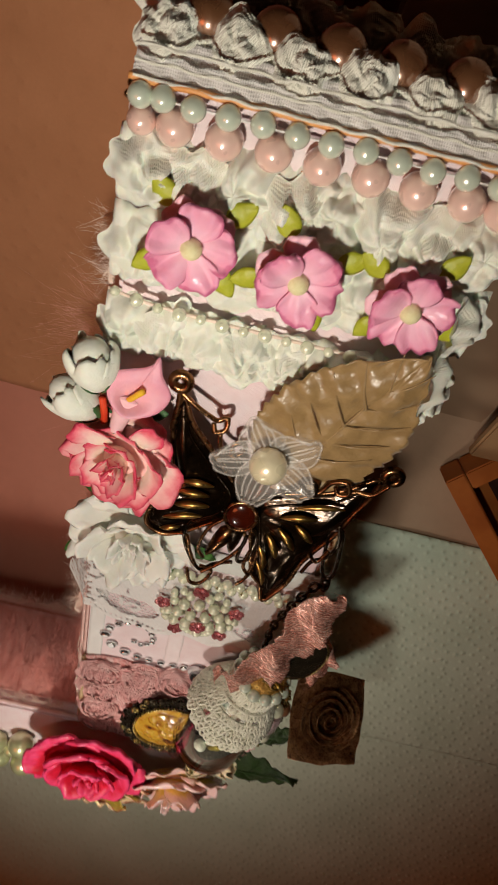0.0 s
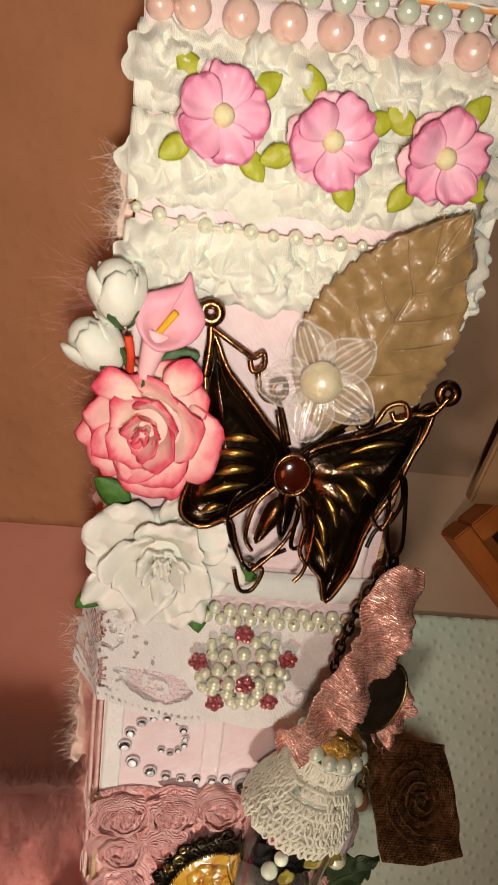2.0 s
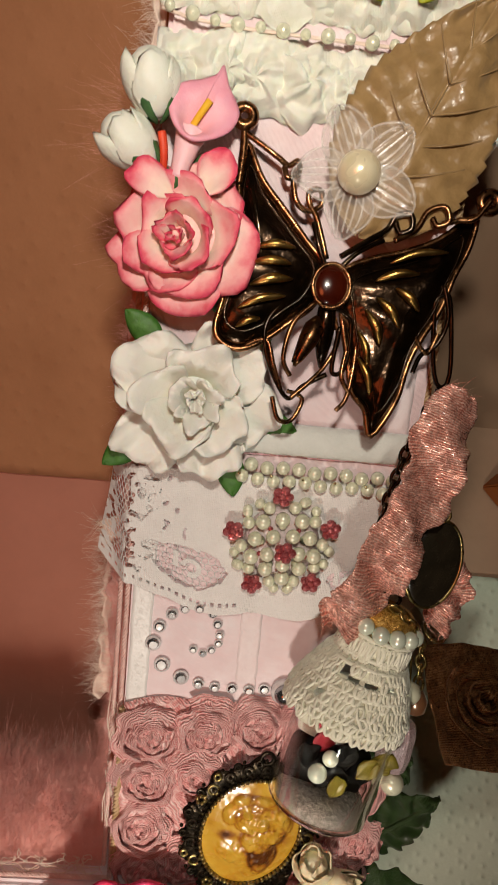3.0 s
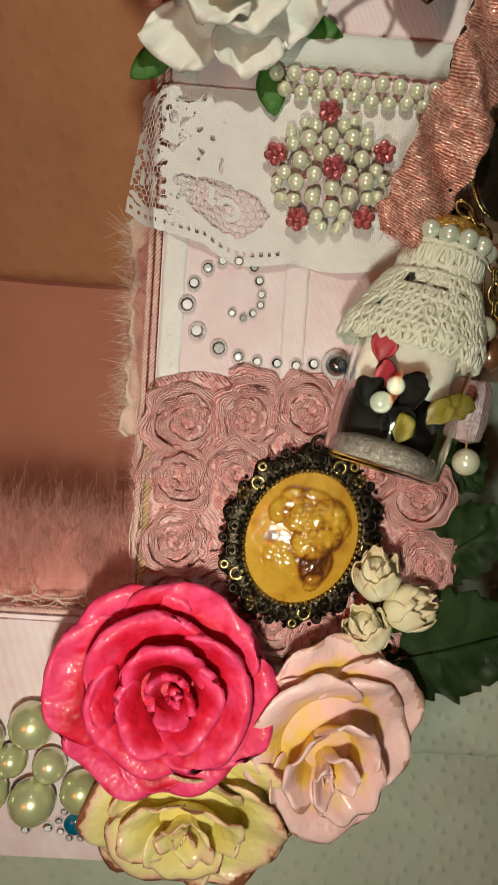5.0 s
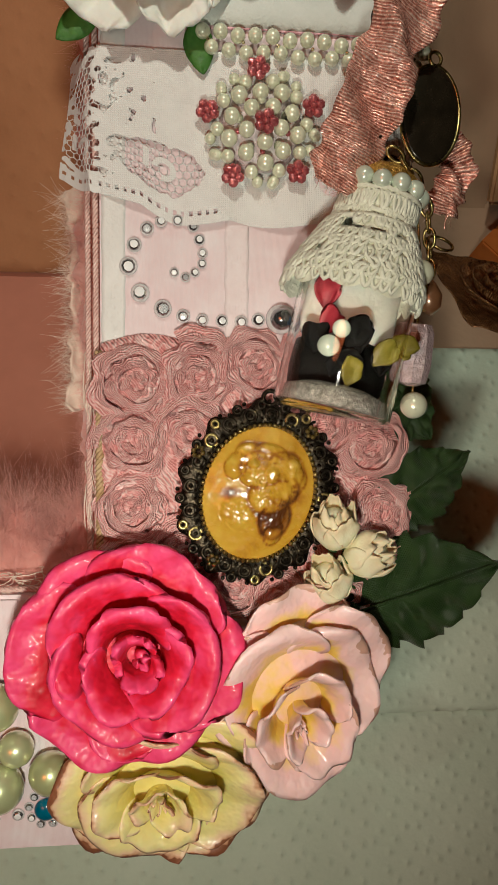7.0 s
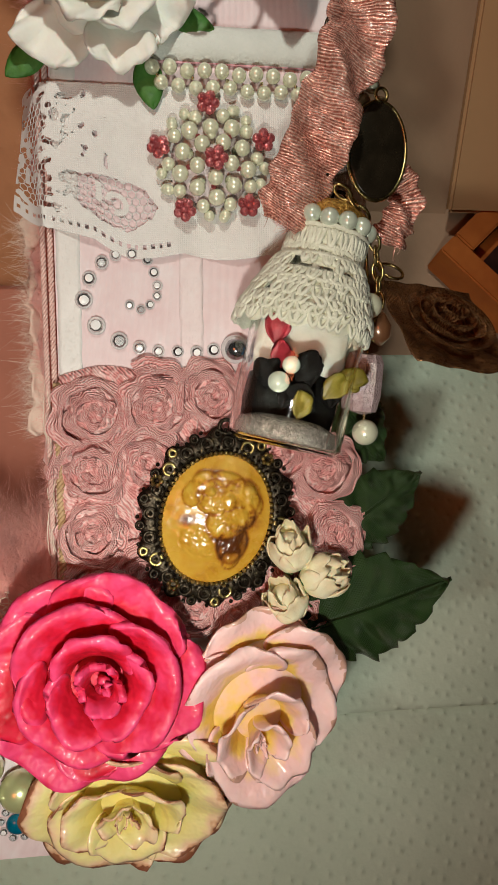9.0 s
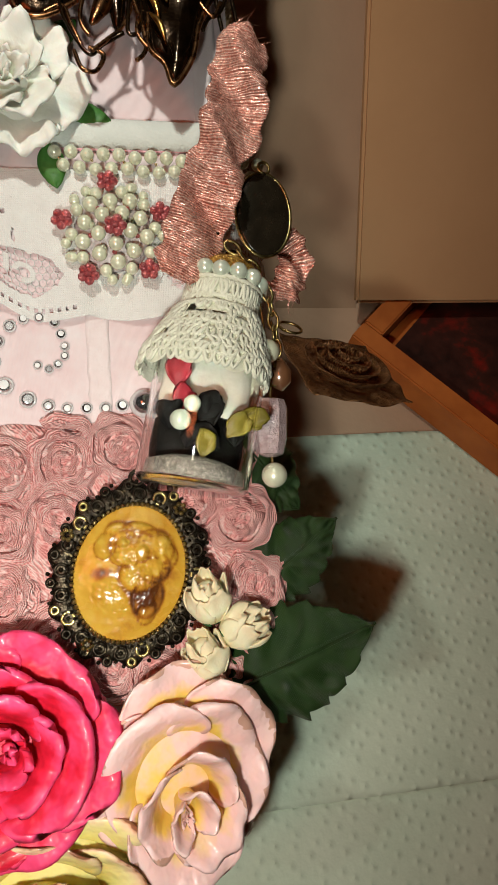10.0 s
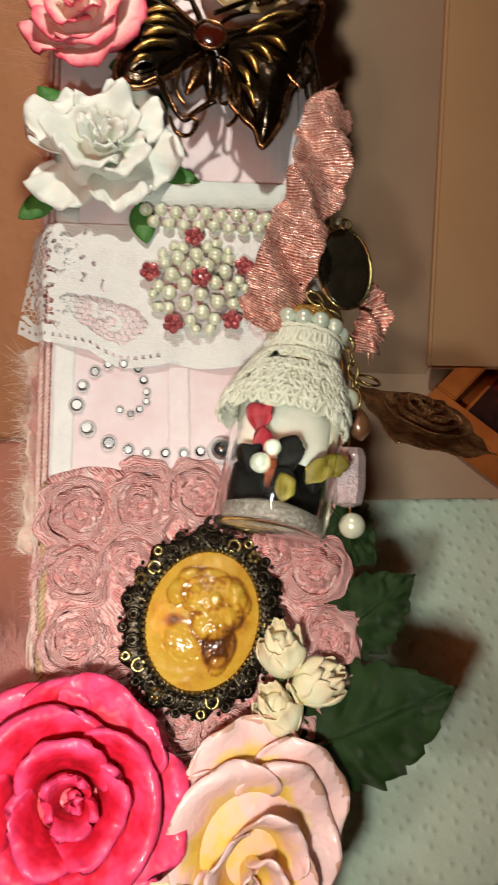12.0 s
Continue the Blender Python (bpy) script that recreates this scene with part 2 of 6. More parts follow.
M["stone"] = mat("silver_rhinestone", [(0.3, (0.06, 0.06, 0.065)), (0.5, (0.35, 0.35, 0.36)), (0.75, (0.90, 0.90, 0.90))], 0.12, 900, 0.1, 2000, metal=0.85, coat=1.0, vary=0.5)
# near-white base colour stands in for the lamp's reflection on each flat facet
M["stone_glint"] = mat("painted_glint_facet", [(0.25, (0.30, 0.31, 0.33)), (0.42, (0.90, 0.91, 0.92)), (0.7, (0.96, 0.96, 0.96))], 0.16, 900, 0.05, 2000, metal=0.0, coat=1.0, vary=0.55)
M["stone_seat"] = mat("clear_rhinestone_seat", [(0.3, (0.66, 0.62, 0.63)), (0.7, (0.90, 0.87, 0.87))], 0.2, 900, 0.3, 2000, metal=0.2, coat=0.6)
M["hematite"] = mat("hematite_bead", [(0.3, (0.26, 0.27, 0.28)), (0.7, (0.38, 0.40, 0.42))], 0.12, 300, 0.05, 900, metal=0.9, coat=0.5)
M["blue_gem"] = mat("teal_cabochon", [(0.3, (0.0, 0.09, 0.16)), (0.7, (0.01, 0.17, 0.26))], 0.08, 300, 0.0, 900, coat=1.0)
M["glass"] = mat("clear_glass", [(0.3, (0.95, 0.95, 0.93)), (0.7, (0.98, 0.98, 0.97))], 0.02, 100, 0.03, 200, glass=1.0, ior=1.45)
M["cork"] = mat("golden_glittered_cork", [(0.35, (0.30, 0.14, 0.02)), (0.55, (0.62, 0.38, 0.08)), (0.75, (0.85, 0.65, 0.25))], 0.3, 1300, 0.9, 2200, metal=0.5, deep=0.0006)
M["crochet"] = mat("ivory_crochet_cotton", [(0.3, (0.74, 0.75, 0.59)), (0.7, (0.87, 0.88, 0.74))], 0.8, 400, 0.7, 1200, sheen=0.3)
M["black"] = mat("black_paper", [(0.3, (0.003, 0.003, 0.003)), (0.7, (0.010, 0.010, 0.009))], 0.6, 300, 0.3, 900)
M["black"].node_tree.nodes["Principled BSDF"].inputs["Specular IOR Level"].default_value = 0.08
M["bit_red"] = mat("dark_red_paper", [(0.3, (0.20, 0.006, 0.012)), (0.7, (0.34, 0.02, 0.04))], 0.5, 300, 0.3, 900)
M["olive"] = mat("olive_petal", [(0.3, (0.09, 0.075, 0.005)), (0.7, (0.18, 0.15, 0.015))], 0.4, 300, 0.4, 900)
M["glitter"] = mat("pale_glitter", [(0.35, (0.16, 0.15, 0.13)), (0.6, (0.38, 0.36, 0.32)), (0.75, (0.8, 0.7, 0.6))], 0.2, 1500, 0.8, 3500, metal=0.5)
M["lilac_bead"] = mat("lilac_foil_bead", [(0.3, (0.46, 0.34, 0.36)), (0.7, (0.70, 0.58, 0.60))], 0.18, 900, 0.7, 2200, metal=0.4, coat=0.8)
M["organza"] = mat("brown_organza", [(0.25, (0.06, 0.025, 0.009)), (0.5, (0.26, 0.12, 0.045)), (0.75, (0.60, 0.33, 0.15))], 0.3, 500, 1.0, 1800, weave=900, threads=0.4, metal=0.65, deep=0.0004)
M["disc"] = mat("dark_glass_disc", [(0.3, (0.010, 0.008, 0.005)), (0.7, (0.022, 0.017, 0.010))], 0.25, 200, 0.1, 700, coat=0.5)
M["board_right"] = mat("tan_card", [(0.3, (0.41, 0.235, 0.11)), (0.7, (0.47, 0.28, 0.14))], 0.85, 12, 0.15, 260)
M["board_grey"] = mat("greyish_paper", [(0.3, (0.32, 0.205, 0.13)), (0.7, (0.38, 0.25, 0.16))], 0.85, 14, 0.3, 220, deep=0.0008)
M["wood"] = mat("orange_wood", [(0.3, (0.34, 0.085, 0.012)), (0.7, (0.50, 0.15, 0.025))], 0.6, 60, 0.4, 300)
M["dark_print"] = mat("dark_printed_card", [(0.3, (0.01, 0.006, 0.005)), (0.52, (0.05, 0.015, 0.010)), (0.62, (0.20, 0.012, 0.006)), (0.75, (0.10, 0.05, 0.03))], 0.45, 40, 0.1, 300)
M["room"] = mat("dark_room_wall", [(0.3, (0.030, 0.018, 0.014)), (0.7, (0.045, 0.026, 0.020))], 0.9, 4, 0.1, 60)


def embossed(name, stops, dots=215.0, deep=0.0007, turn=0.5):
    """Kitchen paper: rows of small raised dots over larger soft dimples."""
    m = mat(name, stops, 0.9, 30, 0.0, 900)
    nt = m.node_tree
    b = nt.nodes["Principled BSDF"]
    co = nt.nodes.new("ShaderNodeTexCoord").outputs["Object"]
    heights = []
    for scale, spin, gain in ((dots, turn, 1.0), (70, 0.2, -0.5)):
        mp = nt.nodes.new("ShaderNodeMapping")
        mp.inputs["Rotation"].default_value = (0, 0, spin)
        nt.links.new(co, mp.inputs["Vector"])
        v = nt.nodes.new("ShaderNodeTexVoronoi")
        v.voronoi_dimensions = "2D"
        v.inputs["Scale"].default_value, v.inputs["Randomness"].default_value = scale, 0.5
        nt.links.new(mp.outputs[0], v.inputs["Vector"])
        near = calc(nt, "MULTIPLY", calc(nt, "SUBTRACT", 0.42, v.outputs["Distance"]), 2.4, True)
        heights.append(calc(nt, "MULTIPLY", calc(nt, "MULTIPLY", near, near), gain))
    h = calc(nt, "ADD", calc(nt, "ADD", heights[0], heights[1]), calc(nt, "MULTIPLY", noise_of(nt, co, 700, 2.0), 0.25))
    bp = nt.nodes.new("ShaderNodeBump")
    bp.inputs["Strength"].default_value, bp.inputs["Distance"].default_value = 0.75, deep
    nt.links.new(h, bp.inputs["Height"])
    nt.links.new(bp.outputs[0], b.inputs["Normal"])
    return m


def tulle_material():
    """Sheer dusty pink tulle: fine threads that run with the folds, some light coming through."""
    m = mat("dusty_pink_tulle", [(0.2, (0.80, 0.36, 0.33)), (0.8, (0.93, 0.56, 0.52))], 0.42, 300, 0.0, 900)
    nt = m.node_tree
    b = nt.nodes["Principled BSDF"]
    co = nt.nodes.new("ShaderNodeTexCoord").outputs["Object"]
    at = nt.nodes.new("ShaderNodeAttribute")
    at.attribute_name = "rim"
    along = calc(nt, "ADD", at.outputs["Fac"], calc(nt, "MULTIPLY", noise_of(nt, co, 300, 2.0), 0.5))
    thread = calc(nt, "SINE", calc(nt, "MULTIPLY", along, 46.0), 0.0)
    cross = wave_of(nt, co, 760, "DIAGONAL", 3.0)
    fac = calc(nt, "ADD", calc(nt, "MULTIPLY", thread, 0.19), calc(nt, "ADD", calc(nt, "MULTIPLY", cross, 0.24), calc(nt, "MULTIPLY", noise_of(nt, co, 260), 0.7)))
    colour = ramp(nt, fac, [(0.10, (0.66, 0.22, 0.21)), (0.38, (0.90, 0.43, 0.41)), (0.8, (0.99, 0.72, 0.69))])
    nt.links.new(colour, b.inputs["Base Color"])
    bp = nt.nodes.new("ShaderNodeBump")
    bp.inputs["Strength"].default_value, bp.inputs["Distance"].default_value = 0.7, 0.0003
    nt.links.new(calc(nt, "ADD", thread, cross), bp.inputs["Height"])
    nt.links.new(bp.outputs[0], b.inputs["Normal"])
    sheer, mix = nt.nodes.new("ShaderNodeBsdfTranslucent"), nt.nodes.new("ShaderNodeMixShader")
    nt.links.new(colour, sheer.inputs["Color"])
    mix.inputs[0].default_value = 0.12
    nt.links.new(b.outputs[0], mix.inputs[1])
    nt.links.new(sheer.outputs[0], mix.inputs[2])
    nt.links.new(mix.outputs[0], nt.nodes["Material Output"].inputs["Surface"])
    return m


def ribbon_material():
    """Crinkled satin: shiny cross threads, counted along the ribbon's length, over soft creases."""
    m = mat("rose_crinkle_ribbon", [(0.2, (0.7, 0.3, 0.25)), (0.8, (0.9, 0.5, 0.4))], 0.27, 300, 0.0, 1500, metal=0.45, coat=0.3)
    nt = m.node_tree
    b = nt.nodes["Principled BSDF"]
    co = nt.nodes.new("ShaderNodeTexCoord").outputs["Object"]
    at = nt.nodes.new("ShaderNodeAttribute")
    at.attribute_name = "rim"
    along = calc(nt, "ADD", at.outputs["Fac"], calc(nt, "MULTIPLY", noise_of(nt, co, 200, 2.0), 0.10))
    weft = calc(nt, "SINE", calc(nt, "MULTIPLY", along, 2 * math.pi / 0.048), 0.0)
    grains = noise_of(nt, co, 1500, 2.0)
    fac = calc(nt, "ADD", calc(nt, "MULTIPLY", weft, 0.22), calc(nt, "ADD", calc(nt, "MULTIPLY", grains, 0.5), calc(nt, "MULTIPLY", noise_of(nt, co, 260), 0.5)))
    nt.links.new(ramp(nt, fac, [(0.18, (0.42, 0.13, 0.095)), (0.48, (0.82, 0.40, 0.31)), (0.80, (0.99, 0.72, 0.62))]), b.inputs["Base Color"])
    bp = nt.nodes.new("ShaderNodeBump")
    bp.inputs["Strength"].default_value, bp.inputs["Distance"].default_value = 0.8, 0.0003
    nt.links.new(calc(nt, "ADD", calc(nt, "MULTIPLY", weft, 0.5), calc(nt, "ADD", grains, calc(nt, "MULTIPLY", noise_of(nt, co, 230, 1.0, 0.4), 7.0))), bp.inputs["Height"])
    nt.links.new(bp.outputs[0], b.inputs["Normal"])
    return m


M["ribbon_rose"] = ribbon_material()
M["towel"] = embossed("kitchen_paper", [(0.3, (0.55, 0.67, 0.53)), (0.7, (0.67, 0.78, 0.64))])
M["brown_paper"] = mat("brownish_sheet", [(0.3, (0.40, 0.26, 0.17)), (0.7, (0.50, 0.34, 0.23))], 0.85, 20, 0.3, 260, deep=0.0006)
M["board"] = embossed("brown_embossed_paper", [(0.3, (0.37, 0.165, 0.075)), (0.7, (0.46, 0.215, 0.105))], 150.0, 0.0005)
M["lace"] = mat("white_lace", [(0.3, (0.88, 0.86, 0.84)), (0.7, (0.94, 0.93, 0.91))], 0.7, 240, 0.45, 900, weave=800, threads=0.12, sheen=0.3, deep=0.0003, crumple=(330, 1.2))
M["lace"].node_tree.nodes["Principled BSDF"].inputs["Alpha"].default_value = 0.90
M["tulle"] = tulle_material()


# ---- mesh helpers: centimetres in, metres out ----
def mesh(name, verts, faces, smooth=True, rim=None):
    me = bpy.data.meshes.new(name)
    me.from_pydata((np.asarray(verts, float) * 0.01).tolist(), [], faces)
    if smooth:
        me.polygons.foreach_set("use_smooth", [True] * len(me.polygons))
    if rim is not None:
        me.attributes.new("rim", "FLOAT", "POINT").data.foreach_set("value", [float(x) for x in rim])
    me.update()
    return me


def grid_faces(n, m, wrap=False, base=0):
    out = []
    for i in range(n - 1):
        for j in range(m if wrap else m - 1):
            k = (j + 1) % m
            out.append((base + i * m + j, base + i * m + k, base + (i + 1) * m + k, base + (i + 1) * m + j))
    return out


def sheet(name, P, thick=0.03, rim=None):
    """A curved sheet with thickness, from a grid of places."""
    P = np.asarray(P, float)
    n, m = P.shape[:2]
    du, dv = np.gradient(P, axis=1), np.gradient(P, axis=0)
    nor = np.cross(du, dv)
    nor /= np.linalg.norm(nor, axis=2, keepdims=True) + 1e-9
    verts = np.concatenate([(P + nor * thick / 2).reshape(-1, 3), (P - nor * thick / 2).reshape(-1, 3)])
    f = grid_faces(n, m)
    faces = f + [tuple(i + n * m for i in reversed(q)) for q in f]
    edge = [j for j in range(m)] + [i * m + m - 1 for i in range(1, n)] + [(n - 1) * m + j for j in range(m - 2, -1, -1)] + [i * m for i in range(n - 2, 0, -1)]
    for a, b in zip(edge, edge[1:] + edge[:1]):
        faces.append((b, a, a + n * m, b + n * m))
    if rim is not None:
        rim = np.concatenate([np.ravel(rim), np.ravel(rim)])
    return mesh(name, verts, faces, rim=rim)


def tube_data(path, radius, sides=8, closed=False, base=0):
    p = np.asarray(path, float)
    n = len(p)
    r = np.broadcast_to(np.asarray(radius, float), (n,))
    t = np.roll(p, -1, 0) - np.roll(p, 1, 0) if closed else np.gradient(p, axis=0)
    t /= np.linalg.norm(t, axis=1, keepdims=True) + 1e-12
    up = np.array([0.0, 0.0, 1.0]) if abs(t[0][2]) < 0.9 else np.array([1.0, 0.0, 0.0])
    verts = []
    for k in range(n):
        a = np.cross(t[k], up)
        a /= np.linalg.norm(a) + 1e-12
        up = np.cross(a, t[k])
        for s in range(sides):
            w = 2 * math.pi * s / sides
            verts.append(p[k] + r[k] * (math.cos(w) * a + math.sin(w) * up))
    faces = grid_faces(n, sides, True, base)
    if closed:
        faces += [(base + (n - 1) * sides + j, base + (n - 1) * sides + (j + 1) % sides, base + (j + 1) % sides, base + j) for j in range(sides)]
    else:
        faces += [tuple(base + j for j in range(sides))[::-1], tuple(base + (n - 1) * sides + j for j in range(sides))]
    return verts, faces


def tubes(name, paths, radius, sides=8, closed=False):
    """Several tubes in one mesh; radius: a number, or one per path."""
    verts, faces = [], []
    for k, p in enumerate(paths):
        r = radius[k] if isinstance(radius, (list, tuple)) else radius
        v, f = tube_data(p, r, sides, closed, len(verts))
        verts += v
        faces += f
    return mesh(name, verts, faces)


def spline(points, n=40, closed=False):
    """A smooth line through the points."""
    p = np.asarray(points, float)
    if p.shape[1] == 2:
        p = np.c_[p, np.zeros(len(p))]
    k = len(p)
    out = []
    for q in np.linspace(0, k if closed else k - 1, n, endpoint=not closed):
        i = min(int(q), k - 1 if closed else k - 2)
        f = q - i
        g = (lambda j: p[j % k]) if closed else (lambda j: p[min(max(j, 0), k - 1)])
        a, b, c, d = g(i - 1), g(i), g(i + 1), g(i + 2)
        out.append(0.5 * (2 * b + (c - a) * f + (2 * a - 5 * b + 4 * c - d) * f * f + (3 * b - a - 3 * c + d) * f ** 3))
    return np.array(out)


def lathe(name, profile, seg=32, squash=1.0, rim=0.5):
    """Turns (radius, height) pairs round z."""
    verts, m = [], seg
    for r, z in profile:
        for j in range(seg):
            a = 2 * math.pi * j / seg
            verts.append((r * math.cos(a), r * math.sin(a) * squash, z))
    faces = grid_faces(len(profile), seg, True)
    faces += [tuple(range(seg))[::-1], tuple((len(profile) - 1) * seg + j for j in range(seg))]
    return mesh(name, verts, faces, rim=[rim] * len(verts))


def ball_data(r, c=(0, 0, 0), seg=16, rings=9, squash=(1, 1, 1), base=0):
    verts, faces = [], []
    for i in range(rings):
        a = math.pi * (i + 0.02) / (rings - 0.96)
        for j in range(seg):
            b = 2 * math.pi * j / seg
            verts.append((c[0] + r * math.sin(a) * math.cos(b) * squash[0], c[1] + r * math.sin(a) * math.sin(b) * squash[1], c[2] - r * math.cos(a) * squash[2]))
    faces = grid_faces(rings, seg, True, base)
    faces += [tuple(base + j for j in range(seg))[::-1], tuple(base + (rings - 1) * seg + j for j in range(seg))]
    return verts, faces


def balls(name, items, seg=16, rings=9):
    """items: (radius, centre) or (radius, centre, squash)."""
    verts, faces = [], []
    for it in items:
        v, f = ball_data(it[0], it[1], seg, rings, it[2] if len(it) > 2 else (1, 1, 1), len(verts))
        verts += v
        faces += f
    return mesh(name, verts, faces)


def thing(name, m, label, category, group="", kind=""):
    ob = new(name)
    ob.empty_display_size = 0.005
    ob.matrix_basis = m
    return tagged(ob, label, category, group, kind)


def part(name, me, material, parent, label="", at=None):
    """Links a mesh as one part under a thing or a part."""
    if not me.materials:
        me.materials.append(M[material])
    ob = new(name, me)
    ob.parent = parent
    ob.matrix_basis = at if at is not None else Matrix()
    if label:
        ob["label"] = label
    return ob


def shift(x, y, z=0.0, spin=0.0, rx=0.0, ry=0.0):
    """A pose inside a thing, in centimetres and degrees."""
    return pose(x * 0.01, y * 0.01, z * 0.01, rx, ry, spin)


def wob(x, y, z=0.0, s=1.0):
    return noise.noise(Vector((x * s, y * s, z * s)))


# ---- shapes used again and again ----
def petal(name, r0, z0, length, open0, open1, wrap, curl=0.4, seed=0.0, thick=0.03, wave=0.05, n=10, m=11, notch=0.3):
    """A petal that rises from radius r0 and opens from open0 to open1 degrees off the axis; rim runs from its base to its edge."""
    k = 40
    r, z, rs, zs = r0, z0, [r0], [z0]
    for i in range(k):
        t = (i + 1) / k
        a = radians(open0 + (open1 - open0) * t) + curl * max(0.0, (t - 0.7) / 0.3) ** 2 * 1.6
        r += math.sin(a) * length / k
        z += math.cos(a) * length / k
        rs.append(r)
        zs.append(z)
    ts = np.linspace(0, 1, k + 1)
    P, rim = np.zeros((n, m, 3)), np.zeros((n, m))
    for i in range(n):
        for j in range(m):
            t, s = i / (n - 1), 2 * j / (m - 1) - 1
            tt = t * (1 - notch * abs(s) ** 2.6 - 0.05 * t * (1 + wob(s * 2, seed, 3.1)))
            th = s * radians(wrap) * (0.62 + 0.38 * math.sin(math.pi * min(1, 0.15 + 0.75 * t)))
            f = wave * t * wob(s * 1.7 + seed * 3, t * 2.0, seed * 5.3) * 2.0
            rr, zz = np.interp(tt, ts, rs) + f * 0.6, np.interp(tt, ts, zs) + f + wave * (0.5 * t * math.sin(s * 5 + seed * 7) + 0.55 * t ** 3 * math.sin(s * 11 + seed * 3))
            P[i, j] = (rr * math.cos(th), rr * math.sin(th), zz)
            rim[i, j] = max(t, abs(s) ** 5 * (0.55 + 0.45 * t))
    return sheet(name, P[:, ::-1], thick, rim[:, ::-1])


def rose(name, m, size, layers, material, label, group="", thick=0.035, wave=0.05, core=0.0, seed=1, category="flower", flat=1.0, res=(10, 11), notch=0.3, off=(0.0, 0.0), loose=0.0):
    """layers: petals, radius, height, length, opening at base and rim, half width in degrees, curl; lengths in parts of size."""
    ob = thing(name, m @ Matrix.Diagonal((1, 1, flat, 1)), label, category, group)
    rng = random.Random(seed)
    for q, (count, r0, z0, ln, o0, o1, wrap, curl) in enumerate(layers):
        turn = rng.uniform(0, 360)
        for c in range(count):
            me = petal("petal", r0 * size, z0 * size, ln * size * rng.uniform(0.92, 1.08), o0 + rng.uniform(-4, 4), o1 + rng.uniform(-7, 7), wrap * rng.uniform(0.92, 1.08),
                       curl * rng.uniform(0.6, 1.3), rng.uniform(0, 50), thick, wave * size, *res, notch)
            part("petal", me, material, ob, at=shift(off[0] * size * (1 - q / (len(layers) - 1)), off[1] * size * (1 - q / (len(layers) - 1)), 0.012 * size * (c % 2), turn + c * 360 / count + rng.uniform(-8, 8) * (1 + loose * 0.12), rng.uniform(-1, 1) * loose * q / len(layers), rng.uniform(-1, 1) * loose * q / len(layers)))
    inner, outer = layers[0], layers[-1]
    wide_r = (outer[1] + 0.45 * outer[3]) * size
    part("petal_base", lathe("petal_base", [(0.02, -0.02), (wide_r * 0.5, -0.03), (wide_r, 0.02 * size), (wide_r * 0.8, 0.08 * size), (wide_r * 0.35, 0.14 * size), (0.02, 0.16 * size)], 26, rim=0.55), material, ob)
    if core:
        part("heart", lathe("heart", [(0.02, 0), (core * size, 0.02), (core * size * 1.1, 0.25 * size), (core * size * 0.75, 0.42 * size), (0.02, 0.44 * size)], 16), material, ob, at=shift(off[0] * size, off[1] * size))
    return ob


def leaf(name, length, width, teeth=9, bite=0.07, fold=0.18, veins=6, relief=0.03, droop=0.1, thick=0.025, n=40, m=15, blunt=0.85):
    """A leaf along +y from its base, ribbed by its veins."""
    P = np.zeros((n, m, 3))
    for i in range(n):
        t = i / (n - 1)
        half = width / 2 * max(0.02, math.sin(math.pi * min(1, t ** blunt)) ** 0.75)
        saw = 1 + bite * (((t * teeth) % 1.0) - 0.5) * (0.2 < t * 1.3)
        for j in range(m):
            s = 2 * j / (m - 1) - 1
            z = -fold * abs(s) ** 1.3 * half + relief * (0.75 + 0.9 * wob(t * 7, s * 3, length + 2)) * math.cos(2 * math.pi * (t * veins - abs(s) * 1.1 + 0.25 * wob(t * 3, s * 2, 5))) * min(1, abs(s) * 3) - droop * length * (t - 0.35) ** 2
            z += 0.05 * width * wob(t * 4, s * 2, length)
            if j == m // 2:
                z -= relief * 1.2
            P[i, j] = (s * half * (saw if abs(s) > 0.8 else 1), t * length - 0.12 * length * abs(s) * bite * 2, z)
    return sheet(name, P[:, ::-1], thick)


def rosette(name, r, h, seed, turns=2.2, folds=5, rings=15, seg=52, fold=0.10, ragged=0.12, crease=0.0):
    """A gathered rosette of ribbon: a dome cut by a spiral and by uneven folds."""
    verts = []
    for i in range(rings):
        q = i / (rings - 1)
        for j in range(seg):
            a = 2 * math.pi * j / seg
            rr = r * q * (1 + ragged * q * wob(math.cos(a) * 2, math.sin(a) * 2, seed) * 1.8)
            z = h * (1 - q ** 2.2)
            z += h * 0.34 * (abs(math.sin(math.pi * turns * q + a / 2)) - 0.5) * (1 - q ** 6) * min(1, q * 4)
            z += fold * h * 2.2 * math.sin(folds * a + 5 * q + 6 * wob(math.cos(a), math.sin(a), seed + 9)) * q * (1 - 0.5 * q)
            if crease:
                z += crease * math.sin(2 * math.pi * 9 * q + a + 5 * wob(math.cos(a) * 1.5, math.sin(a) * 1.5, seed + q * 3)) * min(1, q * 3) + crease * wob(rr * math.cos(a) * 11, rr * math.sin(a) * 11, seed + 4)
            z += 0.12 * h * wob(rr * math.cos(a) * 6, rr * math.sin(a) * 6, seed)
            verts.append((rr * math.cos(a), rr * math.sin(a), max(z, -0.02)))
    verts.append((0, 0, -0.02))
    faces = grid_faces(rings, seg, True)
    last = (rings - 1) * seg
    faces += [(last + (j + 1) % seg, last + j, len(verts) - 1) for j in range(seg)]
    return mesh(name, verts, faces)


